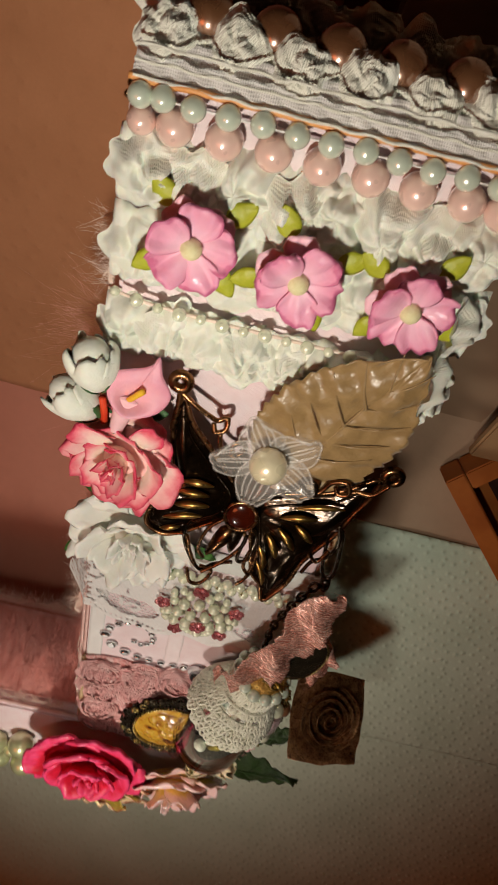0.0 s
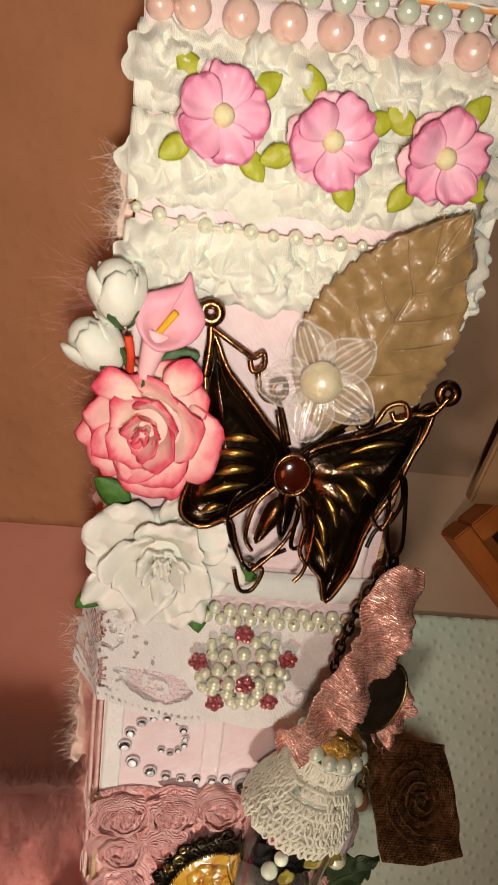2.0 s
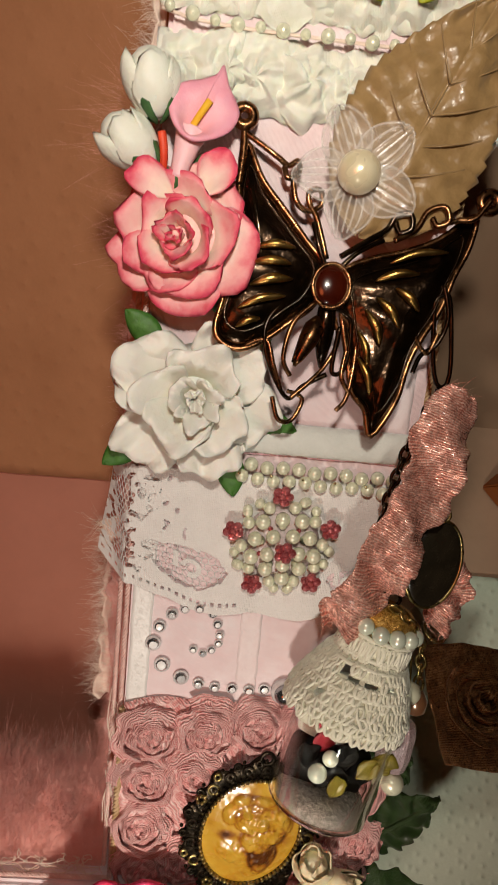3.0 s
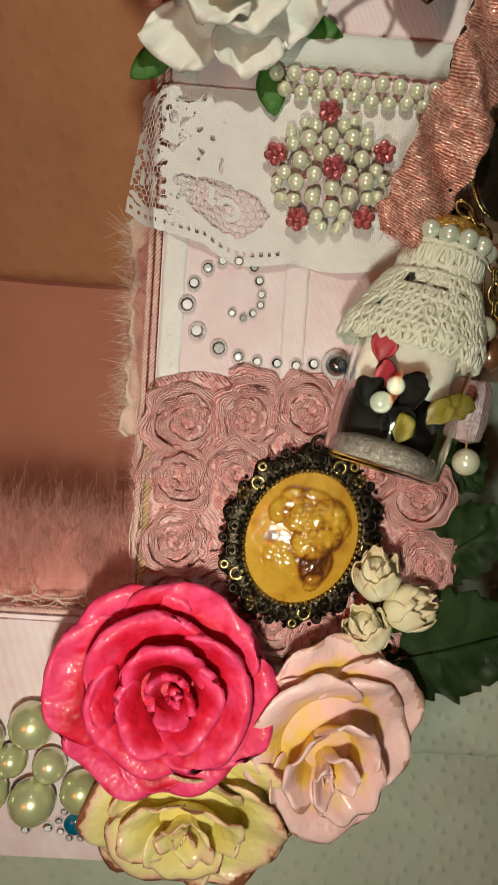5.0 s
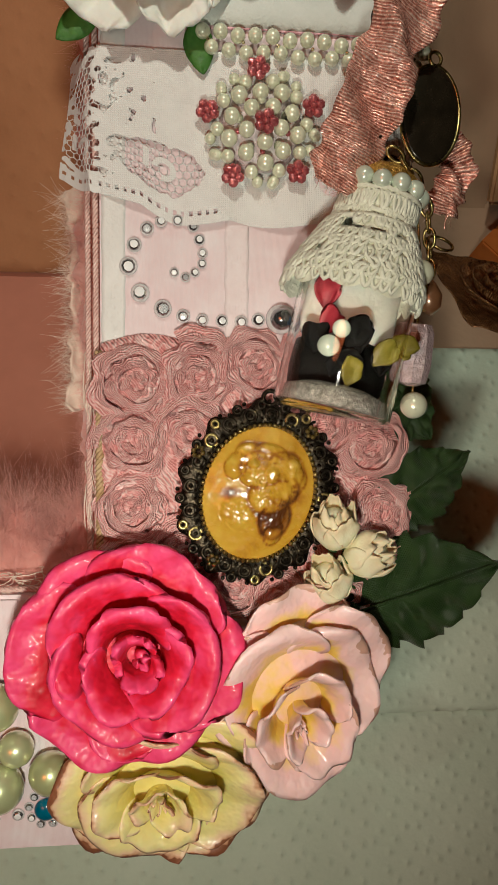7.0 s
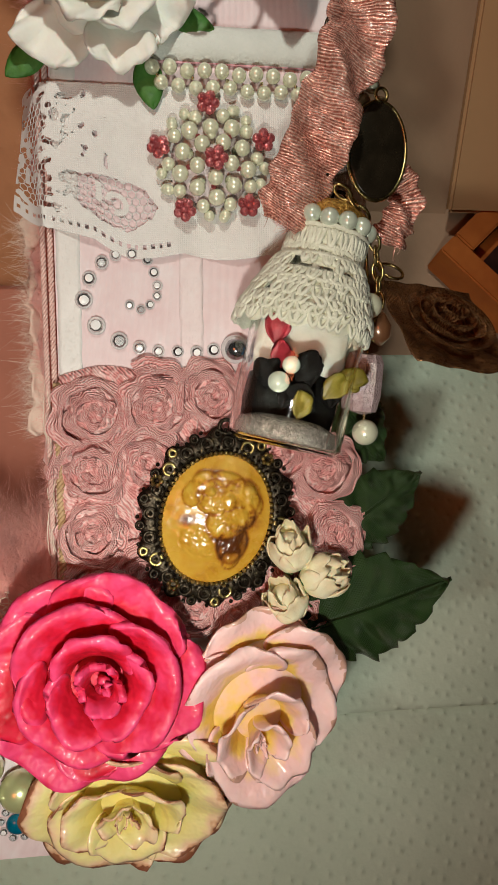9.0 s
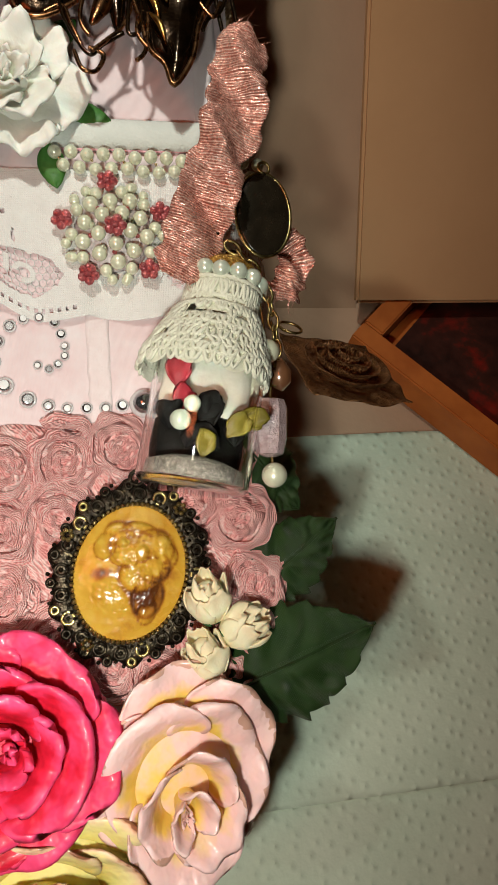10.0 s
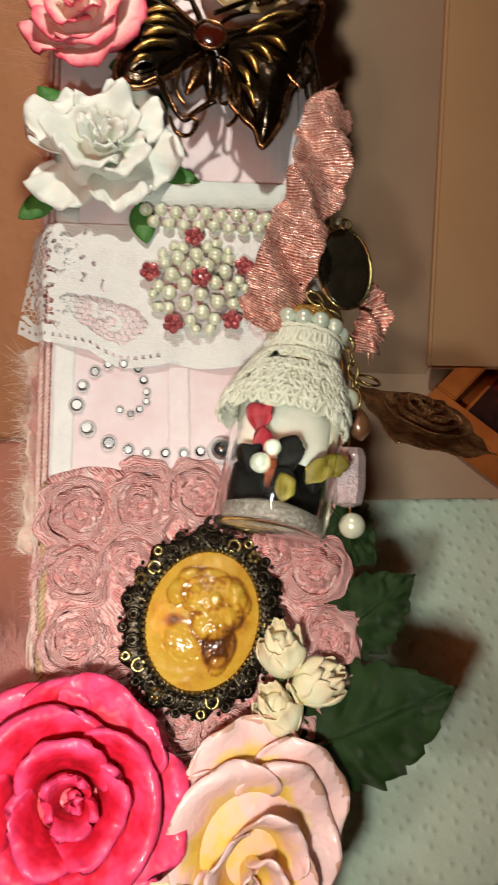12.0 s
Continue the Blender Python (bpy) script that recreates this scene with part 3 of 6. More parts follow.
def strands(name, rng, count, where, length, width, gravity=(0, 0, 0), curl=0.5):
    """Fine threads in one mesh: where(rng) gives a base and a direction."""
    verts, faces = [], []
    g = np.array(gravity, float)
    for _ in range(count):
        p, d = (np.array(x, float) for x in where(rng))
        d /= np.linalg.norm(d) + 1e-9
        side = np.cross(d, (rng.gauss(0, 1), rng.gauss(0, 1), rng.gauss(0, 1)))
        side /= np.linalg.norm(side) + 1e-9
        bend = np.array([rng.gauss(0, 1) for _ in range(3)]) * curl
        ln, b = length * rng.uniform(0.5, 1.3), len(verts)
        for i in range(4):
            t = i / 3
            c = p + d * ln * t + (bend + g) * ln * 0.5 * t * t
            w = width * (1 - 0.75 * t)
            verts += [c - side * w / 2, c + side * w / 2]
        faces += [(b + 2 * i, b + 2 * i + 1, b + 2 * i + 3, b + 2 * i + 2) for i in range(3)]
    return mesh(name, verts, faces)


def twist(a, b, radius, pitch, phase, count):
    """One strand of a cord twisted round the line from a to b."""
    a, b = np.array(a, float), np.array(b, float)
    d = b - a
    ln = np.linalg.norm(d)
    d /= ln
    u = np.cross(d, (0.3, 1, 0.2))
    u /= np.linalg.norm(u)
    v = np.cross(d, u)
    return [a + d * ln * k / (count - 1) + radius * (math.cos(2 * math.pi * ln * k / (count - 1) / pitch + phase) * u + math.sin(2 * math.pi * ln * k / (count - 1) / pitch + phase) * v) for k in range(count)]


def ring(c, r, n=18, squash=1.0):
    return [(c[0] + r * math.cos(2 * math.pi * k / n), c[1] + r * squash * math.sin(2 * math.pi * k / n), c[2]) for k in range(n)]


PEARL = balls("pearl", [(1.0, (0, 0, 0))], 22, 13)


def pearl(parent, material, x, y, z, r, name="pearl"):
    key = "pearl_" + material
    me = bpy.data.meshes.get(key)
    if me is None:
        me = PEARL.copy()
        me.name = key
        me.materials.append(M[material])
    return part(name, me, material, parent, at=shift(x, y, z, 37 * (x + y)) @ Matrix.Diagonal((r, r, r, 1)))


# ---- the table, the boards behind and the room ----
def flat_box(name, x0, x1, y0, y1, z0, z1, material, bevel=0.0):
    me = bpy.data.meshes.new(name)
    bm = bmesh.new()
    bmesh.ops.create_cube(bm, size=1)
    for v in bm.verts:
        v.co = (((x0 + x1) / 2 + v.co.x * (x1 - x0)) * 0.01, ((y0 + y1) / 2 + v.co.y * (y1 - y0)) * 0.01, ((z0 + z1) / 2 + v.co.z * (z1 - z0)) * 0.01)
    if bevel:
        bmesh.ops.bevel(bm, geom=bm.edges, offset=bevel * 0.01, segments=2, affect="EDGES")
    bm.to_mesh(me)
    me.materials.append(M[material])
    return me


def setting(name, me, label=""):
    return tagged(new(name, me), label, "", "", "structure")


M["table"] = mat("reddish_tabletop", [(0.3, (0.44, 0.17, 0.11)), (0.7, (0.54, 0.22, 0.15))], 0.7, 25, 0.15, 300)
setting("table", flat_box("table", -70, 70, -70, 60, -3.0, -0.25, "table"))
for n, b in (("wall_left", (-151, -150, -150, 150, -75, 175)), ("wall_right", (150, 151, -150, 150, -75, 175)), ("wall_front", (-150, 150, -151, -150, -75, 175)),
             ("wall_back", (-150, 150, 150, 151, -75, 175)), ("floor", (-150, 150, -150, 150, -76, -75)), ("ceiling", (-150, 150, -150, 150, 175, 176))):
    setting(n, flat_box(n, *b, "room"))


def paper_sheet(name, x0, x1, y0, y1, z, seed, material, label):
    """A sheet of paper, softly wavy, lying on the table."""
    n, m = 60, 60
    P = np.zeros((n, m, 3))
    for i in range(n):
        for j in range(m):
            x, y = x0 + (x1 - x0) * j / (m - 1), y0 + (y1 - y0) * i / (n - 1)
            P[i, j] = (x, y, z + 0.10 * (wob(x * 0.12, y * 0.12, seed) + 0.4 * wob(x * 0.4, y * 0.4, seed)))
    me = sheet(name, P, 0.05)
    me.materials.append(M[material])
    return tagged(new(name, me), label, "paper")


paper_sheet("paper_towel", -34, 46, -42, -2.6, -0.1, 2.0, "towel", "white embossed kitchen paper lying flat under the letter")
paper_sheet("paper_towel", 2.0, 46, -2.9, 8.5, -0.03, 7.0, "towel", "white embossed kitchen paper spread beside the letter")
paper_sheet("brown_paper", 3.6, 46, 7.6, 18, -0.14, 4.0, "brown_paper", "dull brownish sheet lying under the edge of the kitchen paper")


def leaning_board():
    """The paper-covered board that the letter leans on."""
    foot, head = Vector((0, 10.5, 0)), Vector((0, 25.7, 10.25))
    ob = thing("backing_board", Matrix(), "brown board covered in embossed paper, leaning back", "board")
    up = (head - foot).normalized()
    out = Vector((0, up.z, -up.y))
    ln = (head - foot).length + 0.3
    n, m = 50, 70
    P = np.zeros((n, m, 3))
    for i in range(n):
        for j in range(m):
            x, q = -46 + 49.0 * j / (m - 1), 0.3 + (ln - 0.3) * i / (n - 1)
            c = foot + up * q + out * (0.25 + 0.16 * wob(x * 0.15, q * 0.15, 4.0) + 0.05 * wob(x * 0.9, q * 0.5, 8.0))
            P[i, j] = (x, c.y, c.z)
    part("paper_cover", sheet("paper_cover", P, 0.06), "board", ob)
    Q = np.array([[[x, (foot + up * q + out * 0.9).y, (foot + up * q + out * 0.9).z] for x in (-45.5, 2.6)] for q in (1.6, ln - 0.1)])
    part("panel", sheet("panel", Q, 0.7), "board", ob)


leaning_board()
right = thing("tan_card", pose(0, 0.130, 0.0148, -52), "large plain tan card leaning back on the rim of the tray", "card")
part("front_sheet", flat_box("front_sheet", 11.9, 60, 0, 0.4, 0, 52, "board_right", 0.1), "board_right", right)
part("back_sheet", flat_box("back_sheet", 12.2, 60, 0.43, 0.9, 0.1, 51.5, "board_right", 0.1), "board_right", right)
behind = thing("grey_board", pose(0, 0.136, 0.0005, -52), "dull brown paper-covered board leaning back behind the letter", "board")
part("front_sheet", flat_box("front_sheet", 4.2, 12.6, 0.3, 0.7, 0, 50, "board_grey", 0.1), "board_grey", behind)
part("back_sheet", flat_box("back_sheet", 4.4, 12.5, 0.73, 1.2, 0.1, 49.5, "board_grey", 0.1), "board_grey", behind)


def wooden_tray():
    a, b = Vector((11.5, 11.7, 0)), Vector((15.6, 7.4, 0))
    turn = math.degrees(math.atan2((b - a).y, (b - a).x))
    ob = thing("wooden_tray", pose(a.x * 0.01, a.y * 0.01, 0.0005, 0, 0, turn), "orange wooden tray holding dark printed cards", "tray")
    ln = 20.0
    part("tray_side", flat_box("tray_side", 0, ln, 0, 0.8, 0, 1.4, "wood", 0.06), "wood", ob)
    part("tray_side", flat_box("tray_side", 0, 0.8, 0.83, 20, 0, 1.4, "wood", 0.06), "wood", ob)
    part("tray_side", flat_box("tray_side", ln - 0.8, ln, 0.83, 20, 0, 1.4, "wood", 0.06), "wood", ob)
    part("tray_bottom", flat_box("tray_bottom", 0.83, ln - 0.83, 0.83, 20, 0.05, 0.3, "wood"), "wood", ob)
    cards = thing("printed_cards", ob.matrix_basis @ shift(0, 0, 0.32), "stack of dark glossy printed cards lying in the tray", "cards")
    rng = random.Random(5)
    for k in range(9):
        x, y = 1.1 + 5.0 * (k % 3) + rng.uniform(0, 0.3), 1.2 + 5.4 * (k // 3) + rng.uniform(0, 0.3)
        part("card", flat_box("card", 0, 6.6, 0, 5.6, 0, 0.06, "dark_print", 0.02), "dark_print", cards, at=shift(x, y, 0.01 + 0.07 * k, rng.uniform(-2, 2)))


wooden_tray()


# ---- the letter itself ----
def wide(v):
    """The stroke widens a little upwards."""
    return STROKE + 0.45 * (v - BASE) / (TOP - BASE)


def letter_j():
    ob = thing("letter_stand", LETTER, "tall pink cloth-covered craft letter leaning back on a board", "letter")
    me = bpy.data.meshes.new("body")
    bm = bmesh.new()
    outline = [(-9.5, BASE), (1.2, BASE), (2.2, -4.65), (3.1, -3.6), (4.0, -2.6), (4.9, -1.4), (wide(0), 0.2), (wide(TOP), TOP), (0, TOP), (0, 0.45), (-9.5, 0.45)]
    lo = [bm.verts.new((x * 0.01, 0, z * 0.01)) for x, z in outline]
    f = bm.faces.new(lo)
    res = bmesh.ops.extrude_face_region(bm, geom=[f])
    bmesh.ops.translate(bm, verts=[v for v in res["geom"] if isinstance(v, bmesh.types.BMVert)], vec=(0, DEPTH * 0.01, 0))
    bmesh.ops.recalc_face_normals(bm, faces=bm.faces)
    bmesh.ops.bevel(bm, geom=bm.edges, offset=0.0009, segments=2, affect="EDGES")
    bm.to_mesh(me)
    part("body", me, "cloth", ob)
    for x0, x1, v0, v1, w in ((0.04, 0.52, 5.3, 12.0, 0.012), (4.95, 5.60, 5.2, 8.7, 0.010), (2.55, 3.05, 5.3, 9.0, 0.008), (5.2, 5.75, 12.4, 18.5, 0.012)):
        n = 30
        P = np.array([[[x0 + (x1 - x0) * j / 6 + 0.03 * wob(i * 0.4, x0), -w - 0.004 * wob(i * 0.7, j, x0), v0 + (v1 - v0) * i / (n - 1)] for j in range(7)] for i in range(n)])
        part("ribbon_strip", sheet("ribbon_strip", P, 0.008), "ribbon_white" if x0 < 1 else "cloth_light", ob, "pale ribbed ribbon strip")
    return ob


letter = letter_j()


def cord_trim(name, lines, material, label, radius=0.038, pitch=0.30):
    ob = thing(name, LETTER, label, "braid trim")
    for a, b in lines:
        ln = np.linalg.norm(np.subtract(b, a))
        count = int(ln / pitch * 7)
        paths = [twist(a, b, radius, pitch, ph, count) for ph in (0, 2.1, 4.2)]
        part("cord", tubes("cord", paths, radius * 0.8, 6), material, ob)


cord_trim("braid_trim", [((-0.10, 0.16, 0.5), (-0.08, 0.16, 18.5)), ((-9.4, 0.12, 0.56), (-0.12, 0.12, 0.56)), ((-0.30, 0.55, 0.55), (-0.28, 0.55, 18.0))], "braid", "glossy pink twisted braid glued along the letter's edges")
cord_trim("straw_trim", [((wide(1) + 0.10, 0.20, 3.0), (wide(18) + 0.08, 0.20, 18.4)), ((wide(1) + 0.10, 0.52, 3.0), (wide(18) + 0.08, 0.52, 18.4)), ((-0.02, -0.03, 1.0), (-0.02, -0.03, 5.6))], "braid_gold", "straw-coloured rough braid glued along the letter's edge", 0.055, 0.34)


def boa(name, label, box, out, count, seed, length=0.9):
    """Downy pink trim: a soft core and a haze of fine threads."""
    ob = thing(name, LETTER, label, "feather trim", kind="stuff")
    (x0, x1), (y0, y1), (z0, z1) = box
    n, m = 150, 24
    along_x = abs(x1 - x0) > abs(z1 - z0)
    P = np.zeros((n, m, 3))
    for i in range(n):
        for j in range(m):
            t, s = i / (n - 1), j / (m - 1)
            h = math.sin(math.pi * s) ** 0.6 * (0.70 + 0.45 * wob(t * 14, s * 3, seed) + 0.3 * wob(t * 45, s * 9, seed + 2)) * (x1 - x0 if not along_x else z1 - z0)
            P[i, j] = (x0 + (x1 - x0) * t, y0 + (y1 - y0) * s, z0 + h) if along_x else (x1 - h, y0 + (y1 - y0) * s, z0 + (z1 - z0) * t)
    part("down_core", sheet("down_core", P if not along_x else P[:, ::-1], 0.03), "fur", ob)
    rng = random.Random(seed)

    def base(r):
        i, j, f = r.randrange(n - 1), r.randrange(m - 1), r.random()
        at = P[i, j] * (1 - f) * 0.5 + P[i + 1, j + 1] * f * 0.5 + P[i + 1, j] * f * 0.5 + P[i, j + 1] * (1 - f) * 0.5
        d = np.array(out) + np.array([r.gauss(0, 0.7) for _ in range(3)])
        return at, d
    part("down", strands("down", rng, count, base, length * 0.20, 0.007, curl=1.6), "fur", ob)


boa("feather_boa", "fluffy pink down trim along the top of the letter's foot", ((-9.4, -0.35), (0.6, 3.8), (0.45, 2.1)), (0, -0.2, 1), 36000, 3, 2.8)
boa("feather_boa", "fluffy pink down trim along the letter's upright side", ((-0.75, 0.0), (1.0, 3.7), (0.9, 17.5)), (-1, 0, 0), 22000, 4)


def loose_thread(m, length, seed, label):
    """A loosely looped thread lying along an edge."""
    ob = thing("looped_thread", m, label, "thread")
    rng = random.Random(seed)
    for lane in range(5):
        pts, x, a = [], 0.0, rng.uniform(0, 6)
        while x < length:
            x += rng.uniform(0.0, 0.10)
            a += rng.uniform(-0.1, 0.9)
            pts.append((x + (0.10 + 0.03 * lane) * math.cos(a), 0.13 * math.sin(a) + 0.07 * lane + 0.08 * wob(x * 2, lane, seed), 0.10 + 0.07 * math.sin(a * 0.7) + 0.04 * lane))
        part("thread", tubes("thread", [spline(pts, len(pts) * 3)], 0.012, 5), "thread", ob)


loose_thread(LETTER @ shift(-9.2, 0.42, 0.50, 0, 60), 8.6, 5, "cream looped thread along the lower edge of the pink down")
loose_thread(LETTER @ shift(-0.10, 0.50, 1.2, 0, 0, -90), 4.2, 6, "cream looped thread beside the tulle rosettes")


def feather(m, count, length, seed, label):
    ob = thing("feather_tuft", m, label, "feather")
    rng = random.Random(seed)
    part("down", strands("down", rng, count, lambda r: ((r.uniform(0, 0.5), r.uniform(-0.8, 0.8), r.uniform(-0.3, 0.3)), (-1, r.gauss(0.1, 0.55), r.gauss(0, 0.4))), length, 0.006, curl=0.9), "fur", ob)


feather(LETTER @ shift(-0.2, 0.8, 18.3, 0, 90), 900, 0.95, 8, "wispy pink feather tuft sticking out beside the buds")
feather(LETTER @ shift(-0.2, 0.9, 16.4, 0, 90), 600, 0.8, 9, "wispy pink feather tuft sticking out beside the rose")


def fringe(name, m, length, drop, seed, label):
    """A frayed strip of cream cloth with loose threads; runs along local x, frays towards -y."""
    ob = thing(name, m, label, "fringe")
    n, k = int(length * 9), 7
    P = np.zeros((n, k, 3))
    for i in range(n):
        x = length * i / (n - 1)
        d = drop * (0.55 + 0.6 * abs(wob(x * 1.3, seed)) + 0.3 * wob(x * 4, seed))
        for j in range(k):
            s = j / (k - 1)
            P[i, j] = (x + 0.12 * wob(x * 3, s * 2, seed), -s * d * 0.7, 0.28 * wob(x * 1.6, s * 1.5, seed + 3) * (0.3 + s))
    part("cloth_strip", sheet("cloth_strip", P, 0.02), "thread", ob)
    rng = random.Random(seed)

    def base(r):
        i, j, f = r.randrange(n - 1), r.choice((k - 1, k - 1, k - 2, 3)), r.random()
        return P[i, j] * f + P[i + 1, j] * (1 - f), (r.gauss(0, 0.55), -1, r.gauss(0, 0.5))
    part("loose_threads", strands("loose_threads", rng, int(length * 190), base, 0.34, 0.011, curl=1.0), "thread", ob)


fringe("frayed_trim", LETTER @ Matrix(((0, 0.93, 0.3, -0.0055), (0, 0.3, -0.93, 0.026), (1, 0, 0, 0.042), (0, 0, 0, 1))), 5.2, 1.0, 12, "frayed cream cloth fringe along the letter's rear edge")
fringe("frayed_trim", LETTER @ Matrix(((1, 0, 0, -0.095), (0, -0.5, 0.87, 0.041), (0, -0.87, -0.5, 0.008), (0, 0, 0, 1))), 9.2, 0.55, 14, "frayed cream cloth fringe along the back of the foot")
fringe("frayed_trim", LETTER @ Matrix(((0, 0.93, 0.3, -0.001), (0, 0.3, -0.93, 0.008), (1, 0, 0, 0.196), (0, 0, 0, 1))), 1.7, 0.6, 15, "frayed pink netting sticking out beside the ruffles")


# ---- white ruffles, pearls and paper flowers at the top ----
def ruffle_row(v, r, us, seed, material, label, w=0.0, h=0.5):
    ob = thing("ruffle_trim", face(0, v, w), label, "ruffle")
    rng = random.Random(seed)
    n, m = 130, 9
    u0, u1 = min(us) - r * 0.7, max(us) + r * 0.7
    P = np.zeros((n, m, 3))
    for i in range(n):
        x = u0 + (u1 - u0) * i / (n - 1)
        for j in range(m):
            s = 2 * j / (m - 1) - 1
            P[i, j] = (x, s * r * (0.95 + 0.25 * wob(x * 2.3, seed)), 0.06 + h * 0.45 * (1 - s * s) * (0.7 + 0.6 * wob(x * 3.5, s * 2, seed)) + 0.04 * math.sin(x * 19 + s * 3))
    part("gathered_band", sheet("gathered_band", P, 0.03), material, ob)
    for k, u in enumerate(us):
        me = rosette("rosette", r * rng.uniform(0.9, 1.12), h * rng.uniform(0.85, 1.2), seed + k * 3.7, rng.uniform(1.2, 1.9), rng.choice((4, 5, 6)), 22, 64, fold=0.15, ragged=0.25, crease=0.022)
        part("rosette", me, material, ob, at=shift(u, rng.uniform(-0.12, 0.12), 0.05, rng.uniform(0, 360), rng.uniform(-14, 14), rng.uniform(-14, 14)))
    return ob


ruffle_row(22.72, 0.74, [0.38 + 0.82 * k for k in range(8)], 21, "ruffle", "row of gathered white satin rosettes under the pearls", 0.0, 0.66)
ruffle_row(21.25, 0.80, [0.40 + 0.83 * k for k in range(8)], 31, "ruffle", "row of gathered white satin rosettes behind the pink flowers", 0.0, 0.5)
ruffle_row(19.42, 0.70, [0.32, 1.05, 1.8, 2.65, 3.5, 4.4, 5.3, 6.2], 41, "ruffle", "lowest row of gathered white satin rosettes", 0.0, 0.52)
side_ruffle = thing("ruffle_trim", LETTER @ shift(wide(20) + 0.05, 1.0, 20.6, 0, 90, 0) @ shift(0, 0, 0, 0, 0, 90), "gathered white satin rosettes wrapped round the side", "ruffle")
for k, (y, z) in enumerate(((-1.6, 0.0), (-0.4, 0.3), (0.9, 0.1), (2.1, 0.3), (-1.4, 1.2), (0.1, 1.3), (1.6, 1.3))):
    part("rosette", rosette("rosette", 0.68, 0.5, 70 + k, 1.5, 5, fold=0.13, ragged=0.2), "ruffle", side_ruffle, at=shift(y * 0.9, z - 0.5, 0, k * 70))


def top_row(v, y, lean, us, r, seed, label):
    """A row of stiff gathered puffs; lean: degrees that they face upwards from the letter's front."""
    ob = thing("top_ruffle", LETTER @ shift(0, y, v), label, "ruffle")
    rng = random.Random(seed)
    for k, u in enumerate(us):
        me = rosette("gathered_puff", r * rng.uniform(0.9, 1.15), r * 0.7, seed + 2.3 * k, rng.uniform(1.0, 1.6), rng.choice((5, 6, 7)), 22, 60, 0.09, 0.22, 0.03)
        part("gathered_puff", me, "ruffle_top", ob, at=shift(u, rng.uniform(-0.06, 0.06), rng.uniform(-0.05, 0.05)) @ pose(0, 0, 0, 90 - lean + rng.uniform(-12, 12), rng.uniform(-10, 10), 0) @ pose(0, 0, 0, 0, 0, rng.uniform(0, 360)))
    n, m = 110, 8
    P = np.array([[[0.02 + 6.15 * i / (n - 1), 0.06 * wob(i * 0.25, seed, j * 0.3) + 0.04 * math.sin(i * 1.1 + j), -0.30 + 0.42 * j / (m - 1)] for j in range(m)] for i in range(n)])
    part("gathered_band", sheet("gathered_band", P, 0.03), "ruffle_top", ob)


top_row(24.74, 0.12, 30, [0.45, 1.48, 2.52, 3.52, 4.53, 5.55], 0.56, 3, "stiff gathered white organza ruffle along the top edge")
top_row(24.80, 1.45, 36, [0.3 + 0.80 * k for k in range(8)], 0.66, 9, "gathered white organza ruffle behind the bronze pearls")
top_row(24.7, 2.4, 60, [0.2 + 0.85 * k for k in range(8)], 0.70, 11, "gathered white organza ruffle along the rear of the top")

top = thing("bronze_pearl_row", LETTER @ shift(0, 0.52, 25.0), "row of shiny bronze pearls in the top ruffle", "pearl trim")
for u in (0.95, 2.0, 3.03, 4.0, 5.05, 6.0):
    pearl(top, "pearl_brown", u, 0, 0, 0.42)

band = thing("lace_band", face(0, 24.20, 0.28), "flat greyish lace ribbon along the top edge", "ribbon")
P = np.array([[[0.02 + 6.25 * i / 120, 0.02 + 0.52 * j / 10, 0.16 - 0.045 * j + 0.02 * math.sin(i * 0.9 + j) + 0.03 * wob(i * 0.3, j * 0.5, 2)] for j in range(11)] for i in range(121)])
part("ribbon", sheet("ribbon", P[::-1], 0.03), "lace", band)
for v in (0.06, 0.29, 0.52):
    part("thread", tubes("thread", [spline([(0.05 + 0.31 * k, v + 0.02 * math.sin(k * 2.7 + v * 9), 0.20 - 0.45 * v * 0.18) for k in range(21)], 120)], 0.03, 6), "ruffle_top", band, "raised grey-white thread")

row = thing("pink_pearl_row", face(0, 23.58, 0.3), "row of glossy pale pink half pearls on pink satin", "pearl trim")
for k, u in enumerate((0.22, 0.76, 1.56, 2.37, 3.17, 3.97, 4.77, 5.58, 6.2)):
    pearl(row, "pearl_pink", u, 0.02 * (k % 2), 0.06, 0.24 if k == 0 else 0.315)
P = np.array([[[-0.05 + 6.4 * i / 40, -0.42 + 0.75 * j / 6, -0.2 + 0.03 * wob(i * 0.5, j)] for j in range(7)] for i in range(41)])
part("satin_ribbon", sheet("satin_ribbon", P, 0.03), "cloth_light", row, "pale pink satin ribbon")

row = thing("mint_pearl_row", face(0, 24.02, 0.45), "row of small mint pearls on a copper cord", "pearl trim")
for k, u in enumerate([0.2, 0.55] + [1.03 + 0.545 * k for k in range(10)]):
    pearl(row, "pearl_mint", u, 0.02 * math.sin(k * 2.0), 0.08, 0.205)
part("cord", tubes("cord", [spline([(-0.02 + 0.5 * k, 0.21 + 0.05 * wob(k * 1.7, 3), -0.02 + 0.06 * wob(k * 2.3, 8)) for k in range(13)], 90)], 0.06, 8), "cord", row, "copper satin cord")
part("thread", tubes("thread", [spline([(0.1 + 0.5 * k, 0, 0.08) for k in range(13)], 60)], 0.02, 6), "ribbon_white", row)

